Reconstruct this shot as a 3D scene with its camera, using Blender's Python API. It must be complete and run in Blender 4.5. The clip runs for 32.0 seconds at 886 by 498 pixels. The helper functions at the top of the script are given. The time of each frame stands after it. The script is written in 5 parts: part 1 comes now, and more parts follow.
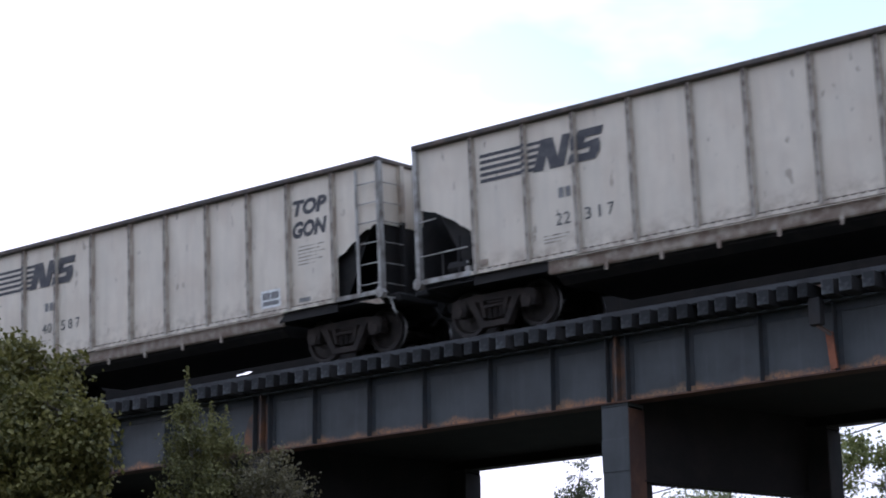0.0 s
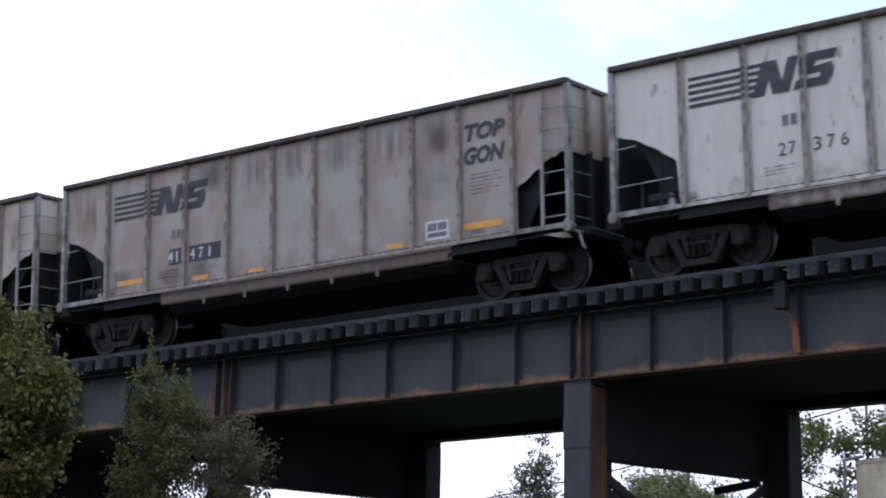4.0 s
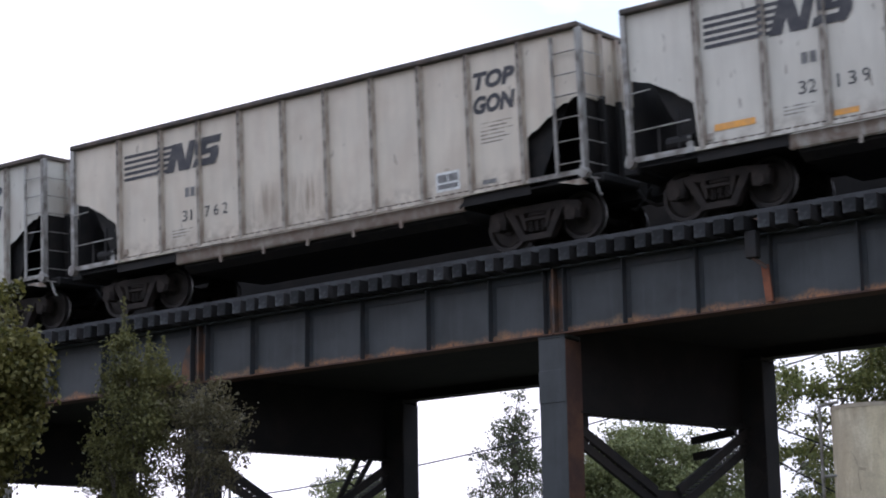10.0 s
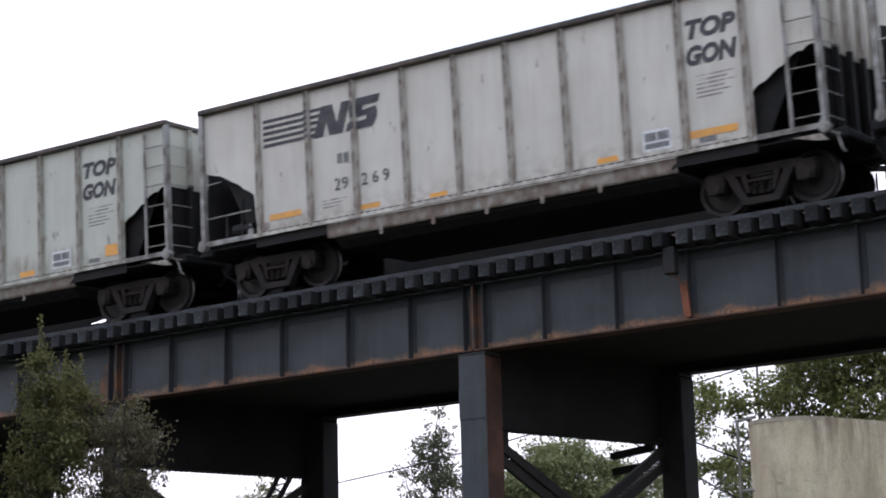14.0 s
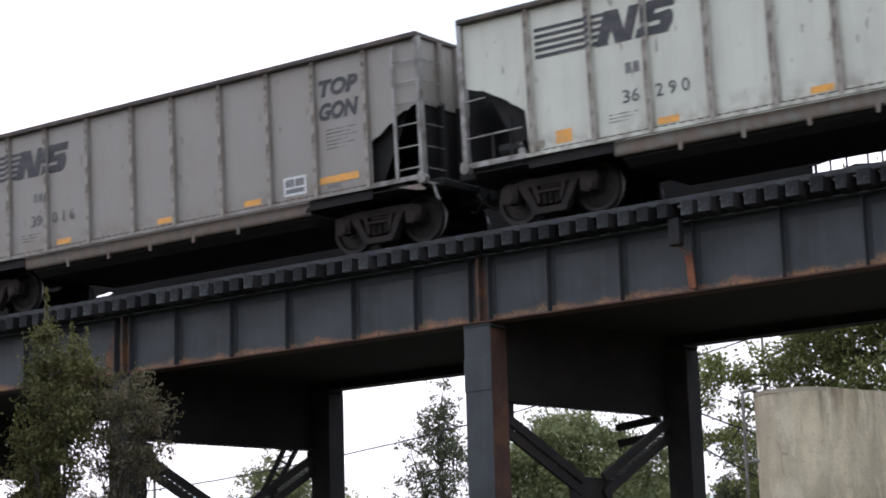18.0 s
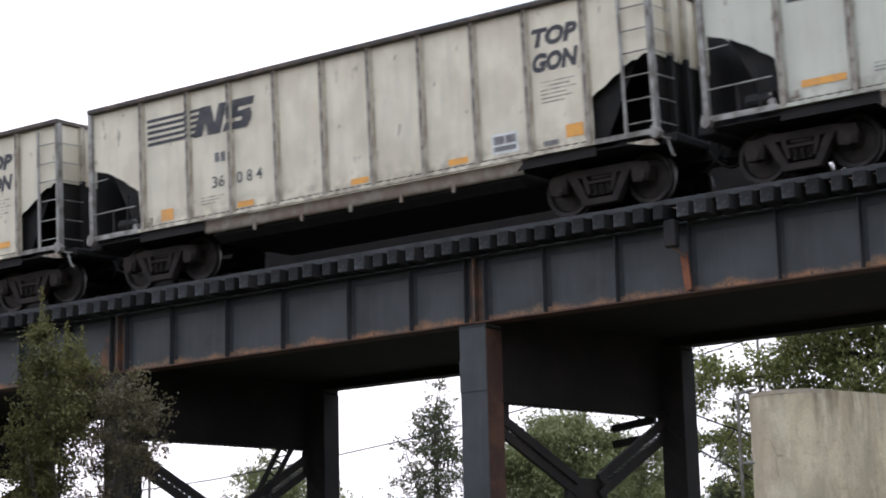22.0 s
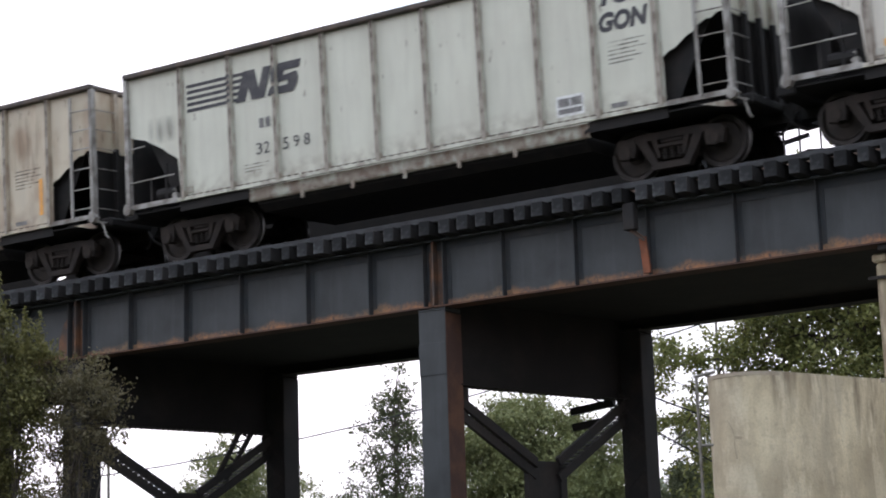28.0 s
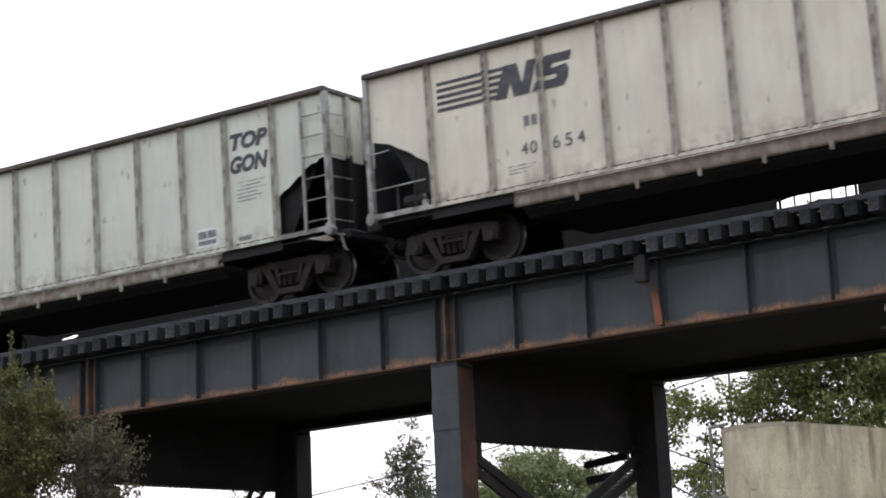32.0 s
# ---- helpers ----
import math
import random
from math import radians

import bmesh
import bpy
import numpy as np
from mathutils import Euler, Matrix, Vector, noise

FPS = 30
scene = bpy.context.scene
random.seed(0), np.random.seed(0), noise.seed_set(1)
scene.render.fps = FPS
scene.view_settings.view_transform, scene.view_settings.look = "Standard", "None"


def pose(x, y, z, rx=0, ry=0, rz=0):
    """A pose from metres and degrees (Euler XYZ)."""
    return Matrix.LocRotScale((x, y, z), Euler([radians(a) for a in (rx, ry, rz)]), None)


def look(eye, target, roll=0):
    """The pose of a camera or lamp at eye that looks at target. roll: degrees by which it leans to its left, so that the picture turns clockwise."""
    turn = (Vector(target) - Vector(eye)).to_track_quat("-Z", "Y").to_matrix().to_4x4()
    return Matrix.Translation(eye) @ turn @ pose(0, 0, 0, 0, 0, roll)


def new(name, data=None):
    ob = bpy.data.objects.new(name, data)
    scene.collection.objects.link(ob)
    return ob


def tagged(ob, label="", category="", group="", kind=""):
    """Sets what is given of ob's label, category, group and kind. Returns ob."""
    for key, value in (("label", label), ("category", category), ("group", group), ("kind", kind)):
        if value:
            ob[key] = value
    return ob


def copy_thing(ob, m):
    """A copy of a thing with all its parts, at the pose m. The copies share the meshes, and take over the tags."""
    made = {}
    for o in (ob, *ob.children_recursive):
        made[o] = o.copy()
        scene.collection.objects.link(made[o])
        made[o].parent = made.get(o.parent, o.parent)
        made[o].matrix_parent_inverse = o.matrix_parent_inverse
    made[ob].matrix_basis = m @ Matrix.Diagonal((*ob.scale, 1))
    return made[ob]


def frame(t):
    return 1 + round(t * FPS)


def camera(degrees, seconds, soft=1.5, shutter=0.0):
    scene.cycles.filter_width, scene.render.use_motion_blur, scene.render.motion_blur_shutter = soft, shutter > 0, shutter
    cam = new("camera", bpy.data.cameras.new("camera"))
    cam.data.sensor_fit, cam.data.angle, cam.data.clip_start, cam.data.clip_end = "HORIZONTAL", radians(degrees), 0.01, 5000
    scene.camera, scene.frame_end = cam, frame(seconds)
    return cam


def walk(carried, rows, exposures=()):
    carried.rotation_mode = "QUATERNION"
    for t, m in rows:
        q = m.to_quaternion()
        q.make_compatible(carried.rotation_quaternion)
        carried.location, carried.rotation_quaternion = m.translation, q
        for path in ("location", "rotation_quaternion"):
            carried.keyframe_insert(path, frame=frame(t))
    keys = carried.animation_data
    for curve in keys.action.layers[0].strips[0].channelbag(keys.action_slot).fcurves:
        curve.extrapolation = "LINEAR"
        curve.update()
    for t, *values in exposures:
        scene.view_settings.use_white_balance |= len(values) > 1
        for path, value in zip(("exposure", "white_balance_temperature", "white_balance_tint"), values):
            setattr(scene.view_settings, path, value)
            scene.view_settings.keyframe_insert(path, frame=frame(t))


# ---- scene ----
from collections import defaultdict

# ------------------------------------------------------------------ camera
cam = camera(25.96, 32.0, soft=1.9, shutter=0.15)
EYE = (0.0, 0.0, 1.6)
TURNS = [
    (0, 104.433, 0.70, 38.76),
    (0.5, 104.11, 0.72, 39.183),
    (1, 103.47, 0.43, 39.522),
    (1.5, 103.43, -0.01, 39.72),
    (2, 102.801, 0.99, 38.22),
    (2.5, 102.765, -0.553, 39.672),
    (4.5, 103.838, -1.158, 36.945),
    (5, 104.466, -0.609, 38.138),
    (5.5, 104.327, 1.138, 38.119),
    (6, 103.561, 0.706, 38.017),
    (6.5, 102.495, 0.259, 38.673),
    (7, 101.738, 0.39, 37.654),
    (7.5, 102.001, 0.903, 37.666),
    (8, 102.007, 0.91, 37.255),
    (8.5, 102.227, 1.033, 36.686),
    (9, 102.473, 0.475, 36.692),
    (9.5, 102.312, 0.87, 36.822),
    (10, 102.363, 0.841, 36.904),
    (10.5, 102.493, 0.895, 36.941),
    (11, 101.997, 1.084, 36.86),
    (11.5, 101.653, 1.088, 36.869),
    (12, 101.479, 1.348, 36.614),
    (12.5, 101.576, 1.652, 36.177),
    (13, 102.312, 1.466, 35.827),
    (13.5, 102.616, 1.456, 34.988),
    (14, 102.814, 1.465, 34.593),
    (14.5, 102.409, 0.994, 34.667),
    (16.5, 102.224, 1.687, 34.505),
    (17, 102.516, 1.785, 34.346),
    (17.5, 102.297, 1.693, 34.747),
    (18, 101.985, 1.605, 34.775),
    (18.5, 102.024, 1.362, 34.793),
    (19, 102.225, 1.533, 34.581),
    (19.5, 102.471, 1.478, 34.317),
    (20, 102.044, 1.084, 34.417),
    (20.5, 101.96, 1.299, 34.333),
    (21, 102.062, 1.401, 34.538),
    (21.5, 102.045, 1.485, 34.416),
    (22, 101.994, 1.401, 34.605),
    (22.5, 101.936, 1.471, 34.509),
    (23, 101.818, 1.618, 34.536),
    (23.5, 101.829, 1.837, 34.123),
    (24, 101.753, 1.858, 34.096),
    (24.5, 101.638, 1.662, 34.233),
    (25, 101.578, 1.33, 34.27),
    (25.5, 101.109, 1.44, 34.388),
    (27.5, 101.242, 1.562, 33.835),
    (28, 101.482, 1.816, 33.45),
    (28.5, 101.322, 1.448, 33.598),
    (29, 101.882, 1.299, 33.598),
    (29.5, 102.904, 1.6, 33.944),
    (30, 104.004, 1.714, 34.139),
    (30.5, 103.932, 1.785, 34.147),
    (31, 103.549, 1.809, 34.19),
    (31.5, 103.237, 2.178, 34.393),
    (32, 103.117, 2.38, 33.914)
]
walk(cam, [(t, pose(*EYE, a, b, c)) for t, a, b, c in TURNS],
     exposures=[(0.0, 0.02, 5520, 20), (6.0, 0.0, 5520, 20), (10.0, 0.09, 5840, 20), (14.0, 0.22, 5980, 20), (19.0, 0.34, 6100, 19), (28.0, 0.42, 6230, 18), (32.0, 0.44, 6280, 18)])

# ------------------------------------------------------------------ sky and sun
SUN_TURN, SUN_UP = radians(-40), radians(55)
world = bpy.data.worlds.new("overcast_sky")
scene.world = world
world.use_nodes = True
wn, wl = world.node_tree.nodes, world.node_tree.links
wn.clear()
sky = wn.new("ShaderNodeTexSky")
sky.sky_type = "NISHITA"
sky.sun_disc = False
sky.sun_elevation, sky.sun_rotation = SUN_UP, SUN_TURN
sky.air_density, sky.dust_density = 1.2, 2.0
coord = wn.new("ShaderNodeTexCoord")
side = wn.new("ShaderNodeSeparateXYZ")
wl.new(coord.outputs["Generated"], side.inputs[0])
stretch = wn.new("ShaderNodeMapping")
stretch.inputs["Scale"].default_value = (1.6, 1.6, 4.0)
clouds = wn.new("ShaderNodeTexNoise")
clouds.inputs["Scale"].default_value = 2.2
clouds.inputs["Detail"].default_value = 5.0
clouds.inputs["Roughness"].default_value = 0.55
cover = wn.new("ShaderNodeValToRGB")
cover.color_ramp.elements[0].position, cover.color_ramp.elements[1].position = 0.50, 0.70
cover.color_ramp.elements[0].color = (0.0, 0.0, 0.0, 1)
cover.color_ramp.elements[1].color = (0.8, 0.8, 0.8, 1)
dim = wn.new("ShaderNodeMix")
dim.data_type = "RGBA"
dim.blend_type = "MULTIPLY"
dim.inputs[0].default_value = 1.0
dim.inputs[7].default_value = (0.030, 0.032, 0.034, 1)
# thin blue haze between the clouds, white cloud over it
haze = wn.new("ShaderNodeMix")
haze.data_type = "RGBA"
haze.inputs[0].default_value = 0.78
haze.inputs[7].default_value = (0.80, 0.96, 1.05, 1)
veil = wn.new("ShaderNodeMix")
veil.data_type = "RGBA"
veil.inputs[7].default_value = (1.32, 1.28, 1.30, 1)
back = wn.new("ShaderNodeBackground")
back.inputs["Strength"].default_value = 1.0
out = wn.new("ShaderNodeOutputWorld")
wl.new(coord.outputs["Generated"], stretch.inputs["Vector"])
wl.new(stretch.outputs["Vector"], clouds.inputs["Vector"])
wl.new(clouds.outputs["Fac"], cover.inputs["Fac"])
wl.new(sky.outputs["Color"], dim.inputs[6])
thin = wn.new("ShaderNodeMapRange")
thin.inputs["From Min"].default_value, thin.inputs["From Max"].default_value = -0.78, -0.52
thin.inputs["To Min"].default_value, thin.inputs["To Max"].default_value = 0.80, 0.0
both = wn.new("ShaderNodeMath")
both.operation = "ADD"
both.use_clamp = True
wl.new(cover.outputs["Color"], both.inputs[0])
wl.new(thin.outputs["Result"], both.inputs[1])
wl.new(side.outputs["X"], thin.inputs["Value"])
# the haze whitens towards the horizon
low = wn.new("ShaderNodeMapRange")
low.inputs["From Min"].default_value, low.inputs["From Max"].default_value = 0.14, 0.36
low.inputs["To Min"].default_value, low.inputs["To Max"].default_value = 0.75, 0.0
wl.new(side.outputs["Z"], low.inputs["Value"])
all_white = wn.new("ShaderNodeMath")
all_white.operation = "ADD"
all_white.use_clamp = True
wl.new(both.outputs[0], all_white.inputs[0])
wl.new(low.outputs["Result"], all_white.inputs[1])
wl.new(all_white.outputs[0], veil.inputs[0])
wl.new(dim.outputs[2], haze.inputs[6])
wl.new(haze.outputs[2], veil.inputs[6])
zenith = wn.new("ShaderNodeMapRange")
zenith.inputs["From Min"].default_value, zenith.inputs["From Max"].default_value = 0.0, 1.0
zenith.inputs["To Min"].default_value, zenith.inputs["To Max"].default_value = 0.92, 1.85
wl.new(side.outputs["Z"], zenith.inputs["Value"])
wl.new(zenith.outputs["Result"], back.inputs["Strength"])
wl.new(veil.outputs[2], back.inputs["Color"])
wl.new(back.outputs["Background"], out.inputs["Surface"])

sun = new("sun", bpy.data.lights.new("sun", "SUN"))
sun.data.energy, sun.data.angle, sun.data.color = 0.6, radians(15), (1.0, 0.96, 0.9)
sun.matrix_world = look((-30, 36, 66), (0, 0, 0))

# ------------------------------------------------------------------ materials


def nodes_of(name):
    m = bpy.data.materials.new(name)
    m.use_nodes = True
    n, l = m.node_tree.nodes, m.node_tree.links
    return m, n, l, n["Principled BSDF"]


def noise_mask(n, l, scale, lo, hi, detail=4.0, vec=None, stretch=None):
    """A noise turned into a mask between lo and hi."""
    tc = n.new("ShaderNodeTexCoord")
    src = tc.outputs["Object"] if vec is None else vec
    if stretch:
        mp = n.new("ShaderNodeMapping")
        mp.inputs["Scale"].default_value = stretch
        l.new(src, mp.inputs["Vector"])
        src = mp.outputs["Vector"]
    t = n.new("ShaderNodeTexNoise")
    t.inputs["Scale"].default_value, t.inputs["Detail"].default_value = scale, detail
    l.new(src, t.inputs["Vector"])
    r = n.new("ShaderNodeMapRange")
    r.inputs["From Min"].default_value, r.inputs["From Max"].default_value = lo, hi
    l.new(t.outputs["Fac"], r.inputs["Value"])
    return r.outputs["Result"]


def mixed(n, l, fac, a, b, blend="MIX"):
    x = n.new("ShaderNodeMix")
    x.data_type, x.blend_type = "RGBA", blend
    for i, v in ((0, fac), (6, a), (7, b)):
        if hasattr(v, "links"):
            l.new(v, x.inputs[i])
        elif i == 0:
            x.inputs[0].default_value = v
        else:
            x.inputs[i].default_value = (*v, 1)
    return x.outputs[2]


def sums(n, l, op, a, b):
    x = n.new("ShaderNodeMath")
    x.operation = op
    for i, v in enumerate((a, b)):
        if hasattr(v, "links"):
            l.new(v, x.inputs[i])
        else:
            x.inputs[i].default_value = v
    return x.outputs[0]


def bumped(n, l, bsdf, scale, strength, detail=6.0):
    tc = n.new("ShaderNodeTexCoord")
    t = n.new("ShaderNodeTexNoise")
    t.inputs["Scale"].default_value, t.inputs["Detail"].default_value = scale, detail
    l.new(tc.outputs["Object"], t.inputs["Vector"])
    b = n.new("ShaderNodeBump")
    b.inputs["Strength"].default_value, b.inputs["Distance"].default_value = strength, 0.02
    l.new(t.outputs["Fac"], b.inputs["Height"])
    l.new(b.outputs["Normal"], bsdf.inputs["Normal"])


def plain(name, colour, spot, rough=0.7, metal=0.0, scale=6.0, fine=40.0, bump=0.2, vary=0.0):
    """A worn surface: two colours by a coarse noise, a fine grain, and a bump."""
    m, n, l, b = nodes_of(name)
    c = mixed(n, l, noise_mask(n, l, scale, 0.42, 0.66), colour, spot)
    grain = noise_mask(n, l, fine, 0.3, 0.8)
    c = mixed(n, l, sums(n, l, "MULTIPLY", grain, 0.35), c, tuple(v * 0.6 for v in colour))
    if vary:
        oi = n.new("ShaderNodeObjectInfo")
        f = n.new("ShaderNodeMapRange")
        f.inputs["To Min"].default_value, f.inputs["To Max"].default_value = 1 - vary, 1 + vary
        l.new(oi.outputs["Random"], f.inputs["Value"])
        v = n.new("ShaderNodeHueSaturation")
        l.new(f.outputs["Result"], v.inputs["Value"])
        l.new(c, v.inputs["Color"])
        c = v.outputs["Color"]
    l.new(c, b.inputs["Base Color"])
    b.inputs["Roughness"].default_value, b.inputs["Metallic"].default_value = rough, metal
    b.inputs["Specular IOR Level"].default_value = 0.5 if rough < 0.65 else 0.30
    bumped(n, l, b, fine, bump)
    return m


def car_paint(name, share=1.0, low=0.0, flaking=0.0):
    """Dirty pale freight-car paint. The object's colour tints it and its alpha says how rusty it is."""
    m, n, l, b = nodes_of(name)
    oi = n.new("ShaderNodeObjectInfo")
    tc = n.new("ShaderNodeTexCoord")
    off = n.new("ShaderNodeVectorMath")
    off.operation = "ADD"
    sc = n.new("ShaderNodeVectorMath")
    sc.operation = "SCALE"
    sc.inputs["Scale"].default_value = 37.0
    l.new(oi.outputs["Color"], sc.inputs[0])
    l.new(tc.outputs["Object"], off.inputs[0])
    l.new(sc.outputs["Vector"], off.inputs[1])
    p = off.outputs["Vector"]
    tint = mixed(n, l, 1.0, oi.outputs["Color"], (share, share, share), "MULTIPLY")
    streak = noise_mask(n, l, 1.6, 0.42, 0.72, 5, p, (3.5, 3.5, 0.5))
    tint = mixed(n, l, sums(n, l, "MULTIPLY", streak, 0.20), tint, (0.33, 0.30, 0.26))
    soil = noise_mask(n, l, 0.9, 0.40, 0.75, 6, p)
    tint = mixed(n, l, sums(n, l, "MULTIPLY", soil, 0.20), tint, (0.25, 0.23, 0.20))
    rust = noise_mask(n, l, 1.5, 0.45, 0.62, 8, p, (1.0, 1.0, 0.7))
    rust = sums(n, l, "MULTIPLY", rust, oi.outputs["Alpha"])
    tint = mixed(n, l, rust, tint, (0.25, 0.14, 0.075))
    # scattered scrapes and drips
    scrape = noise_mask(n, l, 2.0, 0.665, 0.70, 7, p, (3.0, 3.0, 1.1))
    tint = mixed(n, l, sums(n, l, "MULTIPLY", scrape, 0.55), tint, (0.16, 0.12, 0.09))
    if flaking:
        flake = noise_mask(n, l, 2.6, 0.44, 0.58, 8, p, (2.0, 2.0, 0.9))
        tint = mixed(n, l, sums(n, l, "MULTIPLY", flake, flaking), tint, (0.15, 0.095, 0.065))
    # grime low on the side, thrown up from the wheels
    sep = n.new("ShaderNodeSeparateXYZ")
    l.new(tc.outputs["Object"], sep.inputs[0])
    rise = n.new("ShaderNodeMapRange")
    rise.inputs["From Min"].default_value, rise.inputs["From Max"].default_value = 1.55, 1.05
    l.new(sep.outputs["Z"], rise.inputs["Value"])
    spot = sums(n, l, "MULTIPLY", rise.outputs["Result"], noise_mask(n, l, 5.0, 0.40, 0.65, 6, p))
    tint = mixed(n, l, sums(n, l, "MULTIPLY", spot, 0.70 + low), tint, (0.17, 0.12, 0.09))
    l.new(tint, b.inputs["Base Color"])
    b.inputs["Roughness"].default_value = 0.62
    bumped(n, l, b, 9.0, 0.12)
    return m


def steel_paint(name):
    """Slate-grey bridge paint with rust creeping up from the bottom flange."""
    m, n, l, b = nodes_of(name)
    tc = n.new("ShaderNodeTexCoord")
    sep = n.new("ShaderNodeSeparateXYZ")
    l.new(tc.outputs["Object"], sep.inputs[0])
    c = mixed(n, l, noise_mask(n, l, 1.3, 0.38, 0.68, 6), (0.058, 0.0615, 0.0635), (0.039, 0.041, 0.042))
    c = mixed(n, l, sums(n, l, "MULTIPLY", noise_mask(n, l, 2.4, 0.5, 0.75, 6, None, (3, 3, 0.4)), 0.35), c, (0.082, 0.086, 0.090))
    wave = noise_mask(n, l, 1.1, 0.30, 0.72, 5, None, (1, 1, 0.2))
    top = sums(n, l, "ADD", sums(n, l, "MULTIPLY", wave, 0.24), 0.08)
    r = sums(n, l, "SUBTRACT", top, sep.outputs["Z"])
    r = sums(n, l, "MULTIPLY", r, 8.0)
    cl = n.new("ShaderNodeClamp")
    l.new(r, cl.inputs["Value"])
    ragged = sums(n, l, "MULTIPLY", cl.outputs["Result"], noise_mask(n, l, 17.0, 0.25, 0.58, 6))
    rusty = mixed(n, l, noise_mask(n, l, 1.2, 0.42, 0.62), (0.33, 0.150, 0.064), (0.20, 0.125, 0.070))
    c = mixed(n, l, sums(n, l, "MULTIPLY", ragged, 1.0), c, rusty)
    l.new(c, b.inputs["Base Color"])
    b.inputs["Roughness"].default_value = 0.6
    b.inputs["Specular IOR Level"].default_value = 0.32
    bumped(n, l, b, 14.0, 0.15)
    return m


def leafy(name, a, c, rough=0.6):
    m, n, l, b = nodes_of(name)
    g = n.new("ShaderNodeNewGeometry")
    col = mixed(n, l, g.outputs["Random Per Island"], a, c)
    col = mixed(n, l, sums(n, l, "MULTIPLY", noise_mask(n, l, 1.3, 0.40, 0.66, 3), 0.45), col, tuple(v * 1.35 for v in c))
    l.new(col, b.inputs["Base Color"])
    b.inputs["Roughness"].default_value = rough
    b.inputs["Specular IOR Level"].default_value = 0.25
    t = n.new("ShaderNodeBsdfTranslucent")
    l.new(mixed(n, l, 0.3, col, (0.20, 0.22, 0.05)), t.inputs["Color"])
    mx = n.new("ShaderNodeMixShader")
    mx.inputs[0].default_value = 0.22
    l.new(b.outputs[0], mx.inputs[1])
    l.new(t.outputs[0], mx.inputs[2])
    l.new(mx.outputs[0], n["Material Output"].inputs["Surface"])
    return m


def concrete(name):
    m, n, l, b = nodes_of(name)
    c = mixed(n, l, noise_mask(n, l, 0.9, 0.38, 0.62, 8), (0.73, 0.62, 0.425), (0.55, 0.455, 0.30))
    c = mixed(n, l, sums(n, l, "MULTIPLY", noise_mask(n, l, 1.5, 0.46, 0.62, 9, None, (1.0, 1.0, 0.30)), 0.50), c, (0.33, 0.27, 0.19))
    c = mixed(n, l, sums(n, l, "MULTIPLY", noise_mask(n, l, 1.9, 0.52, 0.60, 9, None, (1.6, 1.6, 0.5)), 0.65), c, (0.78, 0.68, 0.49))
    # damp soot that has run down from the top edge
    tc = n.new("ShaderNodeTexCoord")
    sep = n.new("ShaderNodeSeparateXYZ")
    l.new(tc.outputs["Object"], sep.inputs[0])
    run = noise_mask(n, l, 2.2, 0.36, 0.66, 10, None, (1.5, 1.5, 0.16))
    lean = n.new("ShaderNodeMapRange")
    lean.inputs["From Min"].default_value, lean.inputs["From Max"].default_value = -12.7, -11.2
    lean.inputs["To Min"].default_value, lean.inputs["To Max"].default_value = 0.25, 1.25
    l.new(sep.outputs["X"], lean.inputs["Value"])
    depth = sums(n, l, "ADD", 0.10, sums(n, l, "MULTIPLY", run, lean.outputs["Result"]))
    edge = sums(n, l, "SUBTRACT", sep.outputs["Z"], sums(n, l, "SUBTRACT", 5.42, depth))
    cl = n.new("ShaderNodeClamp")
    l.new(sums(n, l, "MULTIPLY", edge, 1.7), cl.inputs["Value"])
    soot = sums(n, l, "MULTIPLY", cl.outputs["Result"], noise_mask(n, l, 3.6, 0.36, 0.60, 10, None, (1.6, 1.6, 0.30)))
    c = mixed(n, l, sums(n, l, "MULTIPLY", soot, 0.85), c, (0.17, 0.12, 0.075))
    # broad cloudy damp patches
    c = mixed(n, l, sums(n, l, "MULTIPLY", noise_mask(n, l, 1.1, 0.46, 0.58, 6, None, (1.3, 1.3, 0.5)), 0.28), c, (0.36, 0.30, 0.22))
    # blotches and short runs of brown grime
    c = mixed(n, l, sums(n, l, "MULTIPLY", noise_mask(n, l, 3.4, 0.50, 0.60, 10, None, (1.3, 1.3, 0.55)), 0.28), c, (0.36, 0.285, 0.19))
    c = mixed(n, l, sums(n, l, "MULTIPLY", noise_mask(n, l, 8.0, 0.56, 0.64, 10), 0.22), c, (0.30, 0.24, 0.17))
    # a few dark spalls and pour marks
    c = mixed(n, l, sums(n, l, "MULTIPLY", noise_mask(n, l, 2.3, 0.66, 0.70, 9, None, (1.0, 1.0, 0.6)), 0.6), c, (0.20, 0.17, 0.14))
    c = mixed(n, l, sums(n, l, "MULTIPLY", noise_mask(n, l, 30.0, 0.4, 0.8, 4), 0.3), c, (0.26, 0.23, 0.19))
    l.new(c, b.inputs["Base Color"])
    b.inputs["Roughness"].default_value = 0.9
    bumped(n, l, b, 22.0, 0.35)
    return m


